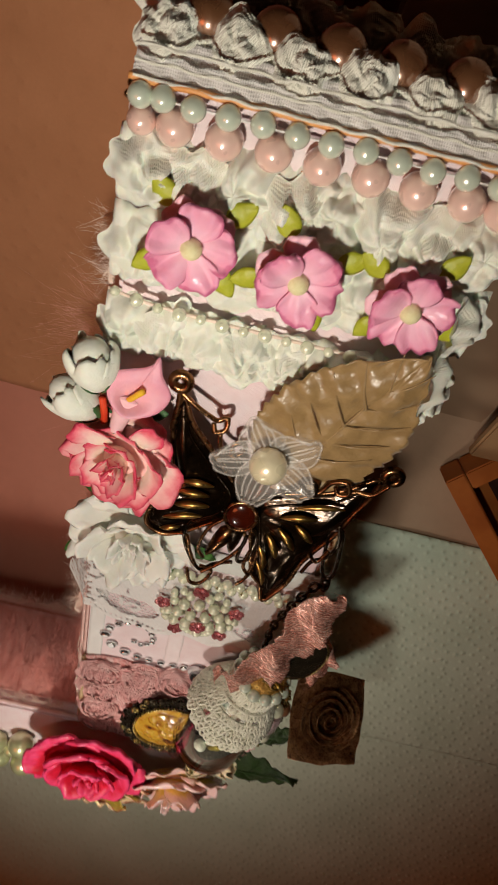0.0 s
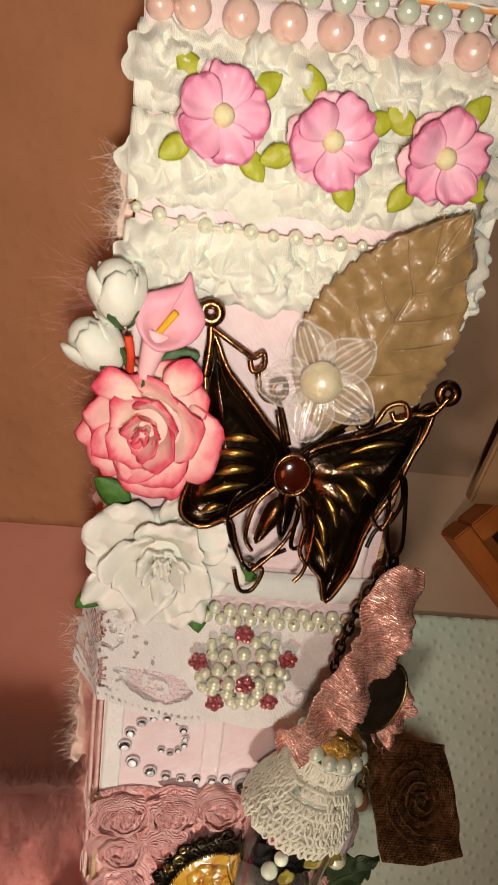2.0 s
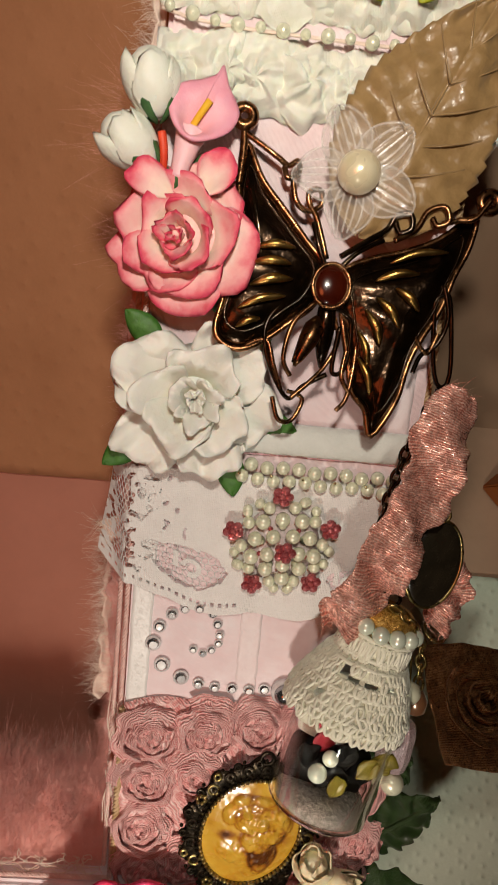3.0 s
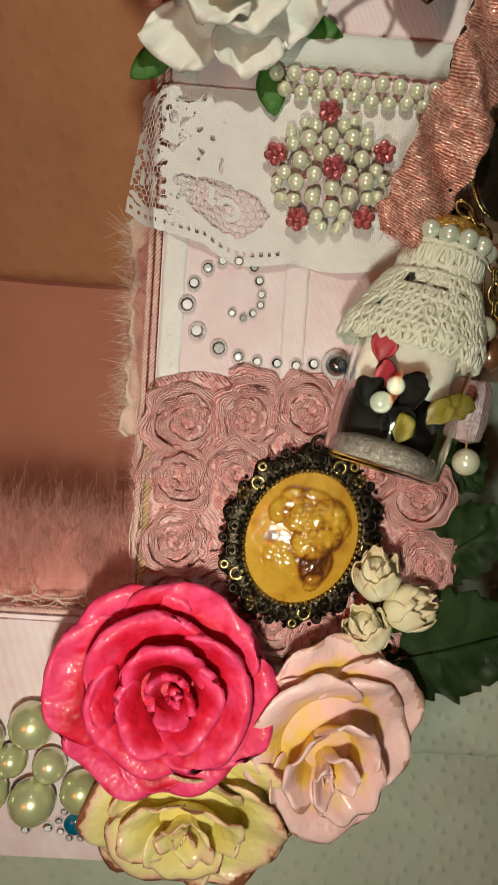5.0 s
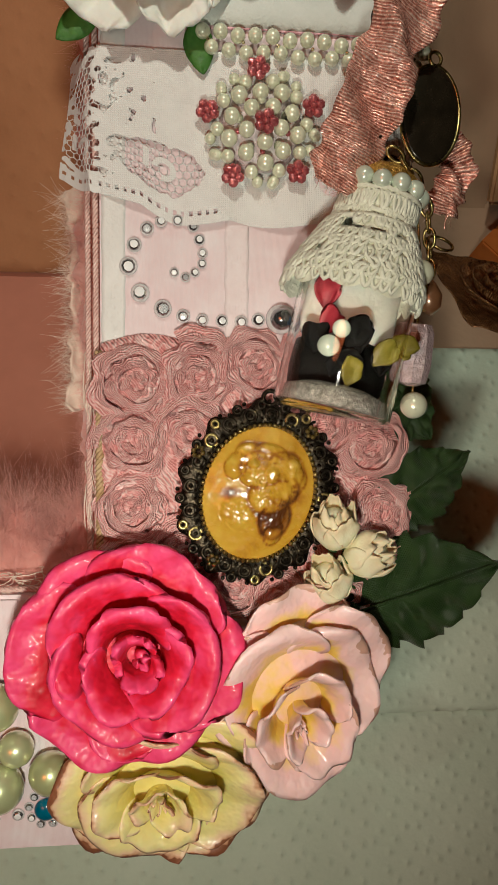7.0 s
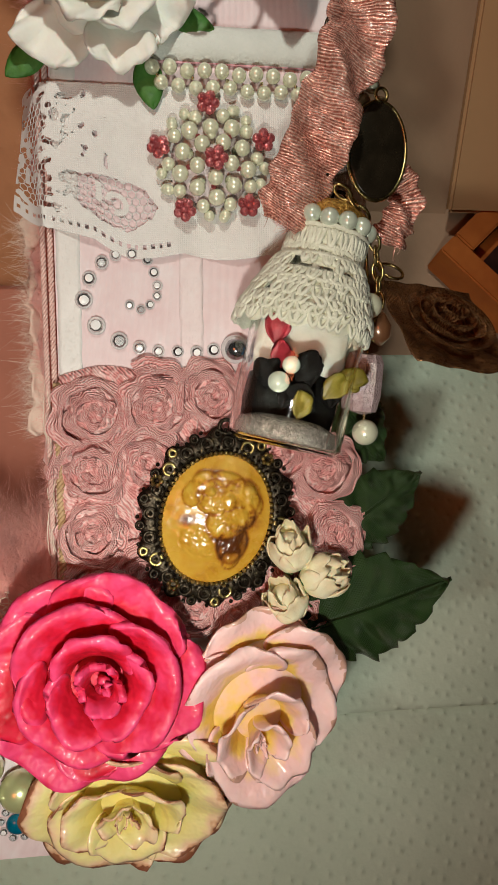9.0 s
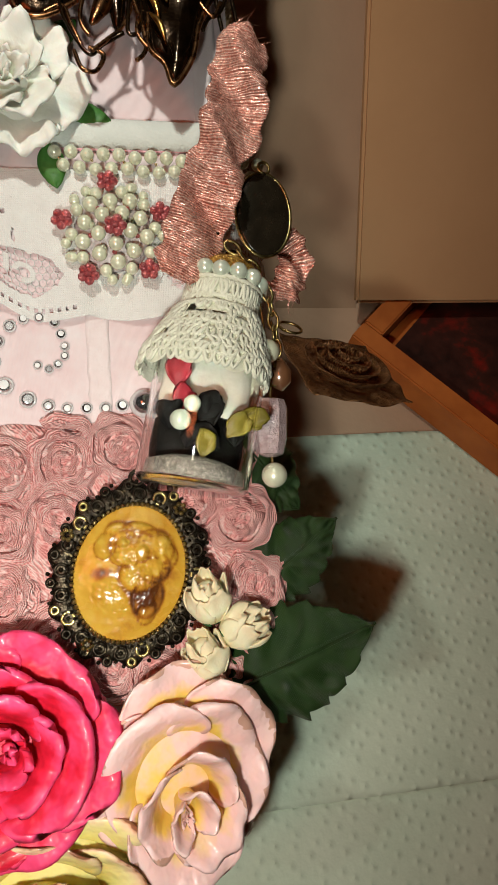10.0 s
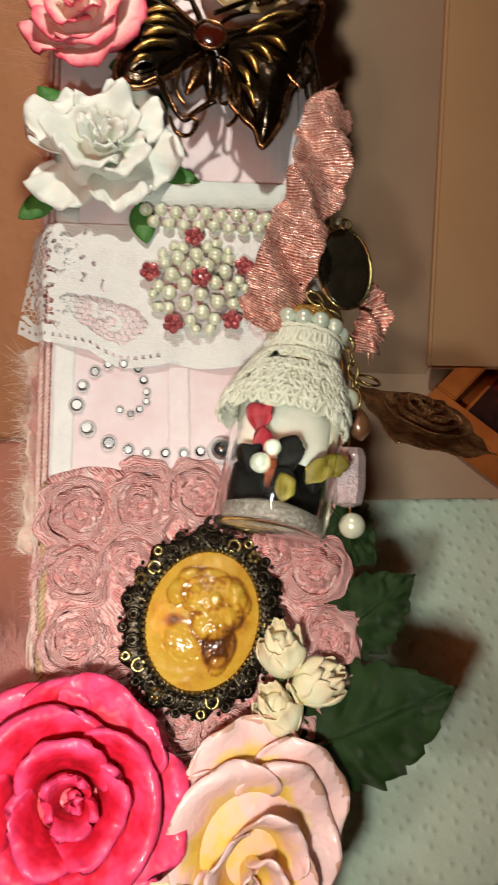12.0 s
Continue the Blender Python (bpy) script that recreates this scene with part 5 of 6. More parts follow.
def lace_flap():
    ob = thing("lace_trim", face(0, 0, 0), "white lace trim with a scalloped hem hanging across the letter", "lace")
    u0, u1, n, m = -1.05, 7.0, 420, 170
    verts = [lace_place(u0 + (u1 - u0) * i / n, j / m) for i in range(n + 1) for j in range(m + 1)]
    faces = []
    for i in range(n):
        for j in range(m):
            u, t = u0 + (u1 - u0) * (i + 0.5) / n, (j + 0.5) / m
            if lace_solid(u, t):
                c = i * (m + 1) + j
                faces.append((c, c + 1, c + m + 2, c + m + 1))
    used = sorted({c for f in faces for c in f})
    index = {c: k for k, c in enumerate(used)}
    top = [np.array(verts[c]) + (0, 0, 0.022 + 0.012 * wob(verts[c][0] * 14, verts[c][1] * 14, 2)) for c in used]
    low = [np.array(verts[c]) for c in used]
    k = len(used)
    up = [tuple(index[c] for c in f) for f in faces]
    part("worked_lace", mesh("worked_lace", top + low, up + [tuple(c + k for c in f[::-1]) for f in up]), "lace", ob, "white worked lace with eyelets along the hem")
    # the honeycomb net: thin threads round six-sided meshes
    cell, paths = 0.092, []
    rows, cols = int(LACE_DROP * 0.92 / (cell * 1.5)), int((u1 - u0) / (cell * math.sqrt(3)))
    for r in range(rows):
        for c in range(cols):
            cx, cy = u0 + 0.1 + (c + 0.5 * (r % 2)) * cell * math.sqrt(3), 0.1 + r * cell * 1.5
            if lace_solid(cx, cy / LACE_DROP) and lace_solid(cx + 0.08, (cy + 0.08) / LACE_DROP):
                continue
            ends = [(cx + cell * math.cos(q), (cy + cell * math.sin(q)) / LACE_DROP) for q in (math.pi / 6, math.pi / 2, 5 * math.pi / 6, 7 * math.pi / 6)]
            paths.append([np.array(lace_place(*e)) + (0, 0, 0.008) for e in ends])
    part("net", tubes("net", paths, 0.0105, 4), "lace", ob, "fine honeycomb net")["kind"] = "stuff"


lace_flap()


def pearl_brooch():
    ob = thing("pearl_brooch", face(3.24, 10.08, 0.12), "round brooch of cream pearls and rose crystal flowers", "brooch")
    part("base_plate", lathe("base_plate", [(0.05, 0), (0.75, 0), (0.85, 0.05), (0.6, 0.20), (0.05, 0.30)], 40), "cloth_light", ob)
    petals5 = [(0.085, (0.105 * math.cos(radians(72 * k)), 0.105 * math.sin(radians(72 * k)), 0.03), (1, 1, 0.7)) for k in range(5)] + [(0.06, (0, 0, 0.06))]
    star = balls("crystal_flower", petals5, 8, 6)
    star.polygons.foreach_set("use_smooth", [False] * len(star.polygons))
    spots = [(0.03, -0.02, 0.62, 1.35)]
    for a in (95, 23, -49, -121, 167):
        spots.append((1.12 * math.cos(radians(a)), 1.12 * math.sin(radians(a)), 0.22, 1.3))
    for x, y, z, k in spots:
        part("crystal_flower", star, "pink_crystal", ob, "sparkling rose crystal flower", at=shift(x, y, z, 20 * x) @ Matrix.Diagonal((k, k, k, 1)))
    rings = ((10, 0.50, 0.34, 0.10, 59), (5, 0.36, 0.50, 0.16, 59 + 36), (5, 0.63, 0.36, 0.165, 59), (5, 0.72, 0.36, 0.17, 59 + 36), (5, 0.90, 0.24, 0.14, 59 + 18), (5, 0.90, 0.24, 0.14, 59 - 18), (5, 1.06, 0.18, 0.115, 59 + 27), (5, 1.06, 0.18, 0.115, 59 - 27), (5, 1.10, 0.16, 0.11, 59 + 43))
    for count, rad, z, r, a0 in rings:
        for k in range(count):
            a = radians(a0 + 95 - 59 + 72 * k)
            pearl(ob, "pearl_cream", rad * math.cos(a), rad * math.sin(a), z, r)
    for k in range(10):
        a = radians(36 * k + 18)
        rad = 0.52 if k % 2 else 0.98
        part("crystal", balls("crystal", [(0.062, (0, 0, 0))], 7, 5), "pink_crystal", ob, at=shift(rad * math.cos(a), rad * math.sin(a), 0.42 if k % 2 else 0.32))


pearl_brooch()


# ---- rhinestone swirl ----
STONE = lathe("stone", [(0.5, 0), (1.0, 0.12), (0.98, 0.24), (0.86, 0.44), (0.66, 0.60), (0.64, 0.61)], 9)
TABLE = lathe("table", [(0.64, 0.58), (0.67, 0.605), (0.40, 0.68), (0.02, 0.70)], 9)
TABLE.polygons.foreach_set("use_smooth", [False] * len(TABLE.polygons))
STONE.polygons.foreach_set("use_smooth", [False] * len(STONE.polygons))
SEAT = lathe("seat", [(0.8, 0), (1.25, 0.05), (1.22, 0.2), (0.9, 0.24)], 12)


def rhinestone(parent, x, y, r, z=0.0):
    part("stone_seat", SEAT, "stone_seat", parent, at=shift(x, y, z) @ Matrix.Diagonal((r, r, r, 1)))
    tilt = shift(x, y, z + 0.01, 50 * x + 31 * y, 9 * math.sin(9 * x), 9 * math.cos(7 * y)) @ Matrix.Diagonal((r, r, r, 1))
    part("stone", STONE, "stone", parent, at=tilt)
    part("facet", TABLE, "stone_glint", parent, at=tilt)


swirl = thing("rhinestone_swirl", face(0, 0, 0.04), "curling swirl of clear silver rhinestones on pink cloth", "rhinestones")
curve = [(1.51, 7.23), (1.74, 7.14), (1.93, 7.24), (2.08, 7.42), (2.09, 7.63), (2.02, 7.90), (1.89, 8.16), (1.58, 8.27), (1.24, 8.24), (0.96, 8.09), (0.70, 7.76), (0.58, 7.33), (0.82, 6.80), (1.28, 6.49), (1.70, 6.35), (2.09, 6.28), (2.50, 6.27), (2.90, 6.26), (3.26, 6.30)]
sizes = [1.12 * r for r in (0.075, 0.075, 0.075, 0.075, 0.08, 0.085, 0.085, 0.09, 0.09, 0.105, 0.11, 0.135, 0.14, 0.135, 0.105, 0.095, 0.095, 0.1, 0.105)]
for (x, y), r in zip(curve, sizes):
    rhinestone(swirl, x, y, r)
bead = thing("hematite_bead", face(3.72, 6.32, 0.2), "dark metallic bead in a lilac seat at the swirl's end", "bead")
part("bead", balls("bead", [(0.235, (0, 0, 0.05))], 24, 14), "hematite", bead)
part("seat", lathe("seat", [(0.2, -0.15), (0.31, -0.12), (0.30, -0.02), (0.22, 0.02)], 24), "stone_seat", bead)
blue = rose("blue_paper_rose", face(4.42, 6.07, 0.18, 0, -8, 0), 0.56, [(3, 0.03, 0.3, 0.5, 0, 20, 115, 0.3), (4, 0.18, 0.22, 0.6, 12, 40, 68, 0.5), (5, 0.36, 0.1, 0.62, 30, 62, 52, 0.6)], "rose_blue", "small bright blue paper rose with green leaf tips", thick=0.025, core=0.08, seed=6, wave=0.08)
for a in (150, 215, 330, 40):
    part("leaf", leaf("leaf", 0.5, 0.3, 4, 0.0, 0.3, 3, 0.01, 0.2, 0.02, 10, 7), "green", blue, at=shift(0.28 * math.cos(radians(a)), 0.28 * math.sin(radians(a)), -0.06, a - 90))


# ---- tulle rosettes, cameo, buds and dark leaves ----
panel = thing("tulle_rosette_trim", face(0, 0, 0), "dusty pink tulle rosette trim covering the letter's lower part", "fabric trim")
P = np.array([[[0.02 + 5.95 * i / 50, 0.9 + (4.85 + 0.22 * abs(math.sin(i * 0.19)) - (0.0 if i < 44 else 0.6)) * j / 24, 0.05 + 0.09 * wob(i * 0.45, j * 0.5) + 0.05 * wob(i * 1.3, j * 1.3, 4)] for j in range(25)] for i in range(51)])
part("tulle_ground", sheet("tulle_ground", P[::-1], 0.02, np.array([[0.09 * i + 0.5 * wob(i * 0.12, j * 0.2) for j in range(25)] for i in range(51)])[::-1]), "tulle", panel)


def spiral_rosette(name, r, seed, turns=3.1):
    """A strip of tulle gathered into a loose spiral: each round leans over the next one and is crumpled."""
    n, m = 210, 9
    P, rim = np.zeros((n, m, 3)), np.zeros((n, m))
    for i in range(n):
        q = i / (n - 1)
        a = 2 * math.pi * turns * q ** 0.8
        rad = r * (0.0 + 0.80 * q) * (1 + 0.17 * wob(math.cos(a) * 1.3, math.sin(a) * 1.3, seed))
        for j in range(m):
            t = j / (m - 1)
            lip = 0.26 * wob(a * 1.9, t * 1.2, seed + 3)
            rr = rad + r * (0.05 + 0.30 * t + lip * t)
            z = 0.30 * (1 - 0.55 * q) + 0.20 * math.sin(math.pi * (0.35 + 0.62 * t)) - 0.30 * t * t * (0.5 + 0.5 * q)
            z += 0.05 * math.sin(a * 9 + 5 * t + 4 * wob(a * 0.7, seed)) * (0.3 + t) * 0.7 + 0.09 * wob(a * 2.3, t * 2.5, seed) + 0.05 * wob(rr * math.cos(a) * 7, rr * math.sin(a) * 7, seed + 8)
            P[i, j] = (rr * math.cos(a), rr * math.sin(a) * 0.95, max(z, 0.01 * j))
            rim[i, j] = t + 0.12 * a
    return sheet(name, P[:, ::-1], 0.012, rim[:, ::-1])


for k, (u, v) in enumerate(((0.72, 4.98), (1.98, 5.15), (3.2, 5.32), (4.35, 5.2), (5.25, 4.9), (5.68, 3.65), (6.0, 2.2), (0.68, 3.72), (0.66, 2.4), (1.75, 1.35), (5.25, 0.45), (1.85, 3.95), (4.6, 4.1), (0.75, 1.2), (5.5, 1.4), (2.75, 0.75), (3.75, 0.45))):
    part("rosette", spiral_rosette("rosette", 0.84 + 0.05 * math.sin(k * 2.3), 100 + k * 5.1, 2.7 + 0.5 * math.sin(k)), "tulle", panel, at=shift(u, v, 0.05, k * 77, 6 * math.sin(k), 6 * math.cos(k * 2)) @ Matrix.Diagonal((1, 1, 0.74, 1)))
    part("rosette_core", rosette("rosette_core", 0.66, 0.30, 60 + k * 3.3, 3.0, 6, 20, 48, 0.09, 0.12, 0.02), "tulle", panel, at=shift(u, v, 0.04, k * 50))


def cameo():
    ob = thing("cameo_brooch", face(3.26, 2.72, 0.34, -17, -3, 0), "oval amber cameo in a dark beaded filigree frame", "brooch")
    A, B = 1.14, 1.40
    n, m = 120, 7
    P = np.zeros((n + 1, m, 3))
    for i in range(n + 1):
        a = 2 * math.pi * i / n
        for j in range(m):
            q = j / (m - 1)
            P[i, j] = ((A - 0.03 + q * (0.50 + 0.07 * math.cos(10 * a) + 0.05 * math.cos(20 * a))) * math.cos(a), (B - 0.03 + q * (0.50 + 0.07 * math.cos(10 * a) + 0.05 * math.cos(20 * a))) * math.sin(a), 0.10 + 0.06 * math.sin(math.pi * q) + 0.02 * wob(i * 0.9, j * 2.0, 3))
    frame_part = part("frame", sheet("frame", P[::-1], 0.06), "antique", ob, "dark antique metal filigree frame")
    for k in range(20):
        a = 2 * math.pi * (k + 0.5) / 20
        for off, r, tone in ((0.26, 0.125, k), (0.45, 0.075, k + 1)):
            c0 = ((A + off) * math.cos(a + (0.15 if off > 0.3 else 0)), (B + off) * math.sin(a + (0.15 if off > 0.3 else 0)), 0.17)
            part("ring", tubes("ring", [ring(c0, r, 16)], 0.040, 7, True), "brass" if tone % 4 == 0 else "antique", frame_part)
            part("stud", balls("stud", [(r * 0.42, c0)], 9, 6), "antique", frame_part)
    dots = []
    for k in range(60):
        a = 2 * math.pi * k / 60
        off = 0.34 + 0.09 * (k % 3)
        dots.append((0.048, ((A + off) * math.cos(a), (B + off) * math.sin(a), 0.15)))
        dots.append((0.040, ((A + 0.15) * math.cos(a), (B + 0.15) * math.sin(a), 0.23)))
    part("granulation", balls("granulation", dots, 8, 6), "antique", ob)["kind"] = "stuff"
    for a, r in ((62, 0.33), (165, 0.36), (250, 0.3)):
        x, y = (A + r) * math.cos(radians(a)), (B + r) * math.sin(radians(a))
        part("metal_flower", balls("metal_flower", [(0.055, (x + 0.10 * math.cos(radians(60 * k)), y + 0.10 * math.sin(radians(60 * k)), 0.24)) for k in range(6)], 8, 6), "brass", frame_part)
    part("hanging_loop", tubes("hanging_loop", [ring((-0.35, B + 0.55, 0.16), 0.15, 18)], 0.045, 8, True), "antique", ob)
    beads = []
    for k in range(72):
        a = 2 * math.pi * k / 72
        beads.append((0.054, ((A + 0.035) * math.cos(a), (B + 0.035) * math.sin(a), 0.25)))
    part("bead_rim", balls("bead_rim", beads, 8, 6), "brass", ob, "fine brass beading")["kind"] = "stuff"
    # the raised ornament: rounded swellings on a smooth dome, coloured browner in the hollows round them
    swell = tuple((x * 1.04, y * 0.90, rx * 1.12, ry * 0.98, h * 0.8) for x, y, rx, ry, h in ((-0.05, 0.55, 0.42, 0.36, 0.16), (0.35, 0.70, 0.34, 0.34, 0.16), (-0.40, 0.80, 0.26, 0.24, 0.12), (0.40, 0.25, 0.30, 0.30, 0.15), (0.0, 0.98, 0.30, 0.18, 0.12), (0.18, -0.02, 0.36, 0.38, 0.16),
             (0.45, -0.45, 0.26, 0.40, 0.10), (0.62, 0.55, 0.20, 0.24, 0.12), (-0.62, 0.45, 0.18, 0.26, 0.10), (-0.2, 0.25, 0.24, 0.14, 0.14), (0.5, -0.80, 0.16, 0.24, 0.10), (0.12, 0.52, 0.16, 0.20, 0.26), (-0.28, 0.62, 0.13, 0.12, 0.22), (0.5, 0.85, 0.14, 0.13, 0.22)))
    rings, seg = 54, 110
    verts, rim = [], []
    for i in range(rings):
        q = 1 - i / rings * 0.995
        for j in range(seg):
            x, y = A * q * math.cos(2 * math.pi * j / seg), B * q * math.sin(2 * math.pi * j / seg)
            lift, near = 0.0, 9.0
            for sx, sy, rx, ry, h in swell:
                d = math.hypot((x - sx) / rx, (y - sy) / ry)
                near = min(near, abs(d - 1.08))
                if d < 1:
                    lift = max(lift, h * math.sqrt(1 - d * d))
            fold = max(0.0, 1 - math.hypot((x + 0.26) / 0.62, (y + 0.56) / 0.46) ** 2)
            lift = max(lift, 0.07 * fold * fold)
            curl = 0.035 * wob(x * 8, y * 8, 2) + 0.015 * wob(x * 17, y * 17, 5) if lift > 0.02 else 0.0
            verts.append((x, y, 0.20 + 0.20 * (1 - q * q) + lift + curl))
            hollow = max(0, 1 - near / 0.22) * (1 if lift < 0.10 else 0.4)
            brown_spots = max(0, 1 - math.hypot((x + 0.58) / 0.30, (y - 0.02 - 0.3 * x) / 0.20)) + max(0, 1 - math.hypot((x - 0.46) / 0.42, (y + 0.45) / 0.45))
            rim.append(0.22 - 0.7 * lift + 0.75 * brown_spots + 0.42 * hollow + 0.50 * max(0, 1 - math.hypot((x - 0.3) / 0.7, (y - 0.1) / 1.0)) * (1.0 if lift < 0.08 else 0.35))
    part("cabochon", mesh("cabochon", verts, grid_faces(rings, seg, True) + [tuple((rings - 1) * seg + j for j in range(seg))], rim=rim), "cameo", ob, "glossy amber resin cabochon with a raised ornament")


cameo()

for u, v, sp, rx in ((4.92, 1.58, 10, 28), (5.12, 1.22, -60, 30), (4.95, 0.48, 25, 30)):
    bud(u, v, 0.55, sp, 0.95, "bud_cream", "dried-looking cream paper rosebud with green sepals", "cream buds", rx, fill=0.84)
for u, v, w, sp, L, W, rx, lab in ((5.75, 5.6, 0.12, -142, 2.3, 1.35, -4, "glossy dark green fabric leaf hanging at the letter's edge"), (5.95, 2.1, 0.10, -54, 2.5, 1.6, 2, "glossy dark green fabric leaf spreading sideways"), (5.25, 0.0, 0.35, -68, 3.5, 2.35, 10, "large dark green fabric leaf with a toothed edge"),
                                  (6.0, 4.6, 0.05, -125, 1.4, 0.9, -8, "small dark green fabric leaf behind the bottle")):
    ob = thing("green_leaf", face(u, v, w, sp, rx, 0), lab, "leaf", "dark green leaves")
    part("blade", leaf("blade", L, W * 1.08, 7, 0.17, 0.22, 5, 0.10, 0.05, 0.025, 84, 21, 0.8), "leaf_dark", ob)
    part("midrib", tubes("midrib", [spline([(0, 0.05, 0.0), (0.02, L * 0.5, -0.02), (0, L * 0.95, -0.05 * L * 0.4)], 20)], 0.025, 6), "leaf_dark", ob)


# ---- the three big roses, olive pearls and the blue stone ----
LACQUER = [(1, 0.02, 0.20, 0.22, 2, 20, 150, 0.2), (2, 0.11, 0.17, 0.28, 8, 40, 98, 0.5), (3, 0.25, 0.13, 0.36, 18, 58, 82, 0.7), (3, 0.42, 0.08, 0.38, 34, 70, 84, 0.7), (6, 0.58, 0.0, 0.41, 60, 84, 50, 0.5)]
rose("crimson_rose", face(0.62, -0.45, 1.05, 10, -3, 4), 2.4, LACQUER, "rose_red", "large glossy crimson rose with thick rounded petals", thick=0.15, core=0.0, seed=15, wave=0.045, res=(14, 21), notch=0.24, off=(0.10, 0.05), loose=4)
BLUSH = [(2, 0.02, 0.10, 0.30, 0, 24, 96, 0.2), (2, 0.09, 0.08, 0.46, 6, 34, 100, 0.4), (3, 0.22, 0.05, 0.58, 18, 52, 80, 0.5), (3, 0.38, 0.0, 0.58, 40, 72, 78, 0.6), (5, 0.46, -0.04, 0.58, 64, 88, 54, 0.5)]
rose("blush_rose", face(4.15, -1.40, 0.5, 0, 14, 8) @ Matrix.Diagonal((0.86, 1.04, 1, 1)), 2.4, BLUSH, "rose_blush", "large pale pink foam rose with a yellow heart", thick=0.05, core=0.0, seed=23, wave=0.05, res=(14, 21), notch=0.24, off=(-0.03, -0.24), loose=6)
rose("yellow_rose", face(1.36, -3.45, 0.5, 0, 14, 0) @ Matrix.Diagonal((1.06, 0.92, 1, 1)), 2.25, BLUSH, "rose_yellow", "large yellow foam rose with brownish petal edges", thick=0.045, core=0.0, seed=29, wave=0.07, flat=0.85, res=(14, 21), notch=0.22, off=(-0.05, -0.06), loose=7)

cluster = thing("olive_pearl_cluster", face(0, 0, 0.0), "cluster of large shiny olive-cream pearls on the letter's foot", "pearls")
for u, v, r in ((-2.16, -1.78, 0.50), (-1.77, -2.75, 0.38), (-2.1, -3.55, 0.51), (-1.05, -3.28, 0.46), (-2.62, -2.7, 0.36), (-3.1, -3.4, 0.48), (-3.2, -2.2, 0.45)):
    pearl(cluster, "pearl_olive", u, v, r * 0.92, r)
gem = thing("blue_stone", face(-1.22, -4.3, 0.03), "teal blue cabochon ringed with clear rhinestones", "rhinestones")
part("cabochon", balls("cabochon", [(0.25, (0, 0, 0.06), (1, 1, 0.65))], 24, 12), "blue_gem", gem)
for k in range(9):
    a = radians(40 * k + 12)
    rhinestone(gem, 0.37 * math.cos(a), 0.37 * math.sin(a), 0.085)
for x, y, r in ((-0.6, -0.12, 0.11), (-0.78, 0.12, 0.08), (-0.15, 0.52, 0.07), (-1.1, -0.2, 0.1)):
    rhinestone(gem, x, y, r)


# ---- chain, ribbon, disc and the little bottle ----
def chain(name, pts, link, wire, material, label, start_turn=0):
    ob = thing(name, face(0, 0, 0), label, "chain")
    line = spline(pts, 400)
    seg = np.linalg.norm(np.diff(line, axis=0), axis=1)
    dist = np.r_[0, np.cumsum(seg)]
    step = link * 1.5
    oval = tubes("link", [[(0.55 * link * math.cos(a), link * math.sin(a), 0) for a in np.linspace(0, 2 * math.pi, 16, False)]], wire, 6, True)
    for k in range(int(dist[-1] / step)):
        d = (k + 0.5) * step
        p = np.array([np.interp(d, dist, line[:, c]) for c in range(3)])
        q = np.array([np.interp(d + 0.05, dist, line[:, c]) for c in range(3)]) - p
        turn = Vector(q).to_track_quat("Y", "Z").to_matrix().to_4x4()
        part("link", oval, material, ob, at=Matrix.Translation(p * 0.01) @ turn @ pose(0, 0, 0, 0, 35 + 90 * (k % 2), 0))
    return ob


pin = thing("clasp_pin", face(5.86, 14.75, 0.95, 8, 0, 0), "dark metal clasp hanging from the butterfly's wing", "clasp")
part("wire_loop", tubes("wire_loop", [spline([(-0.12, 0.9, 0), (0.05, 1.0, 0), (0.18, 0.85, 0), (0.2, -0.3, 0.05), (0.12, -0.75, 0.05), (-0.06, -0.75, 0.05), (-0.14, -0.3, 0), (-0.14, 0.6, 0)], 50, True)], 0.05, 8, True), "bronze", pin)
part("barrel", lathe("barrel", [(0.05, 0), (0.13, 0.04), (0.14, 0.3), (0.12, 0.42), (0.05, 0.45)], 14), "bronze", pin, at=shift(0.02, -0.8, 0.05, 0, 90))
chain("link_chain", [(5.85, 13.6, 1.0), (5.6, 13.0, 1.05), (5.4, 12.3, 1.05), (5.2, 11.3, 1.1), (5.25, 10.3, 1.2), (5.4, 9.5, 1.5)], 0.17, 0.04, "bronze", "dark bronze link chain hanging down the letter")
chain("brass_chain", [(5.5, 9.4, 1.6), (5.9, 9.1, 1.5), (6.3, 8.6, 1.3), (6.5, 7.9, 1.1), (6.55, 7.0, 1.0), (6.4, 6.3, 0.95)], 0.20, 0.032, "brass", "thin brass ring chain holding the charms")


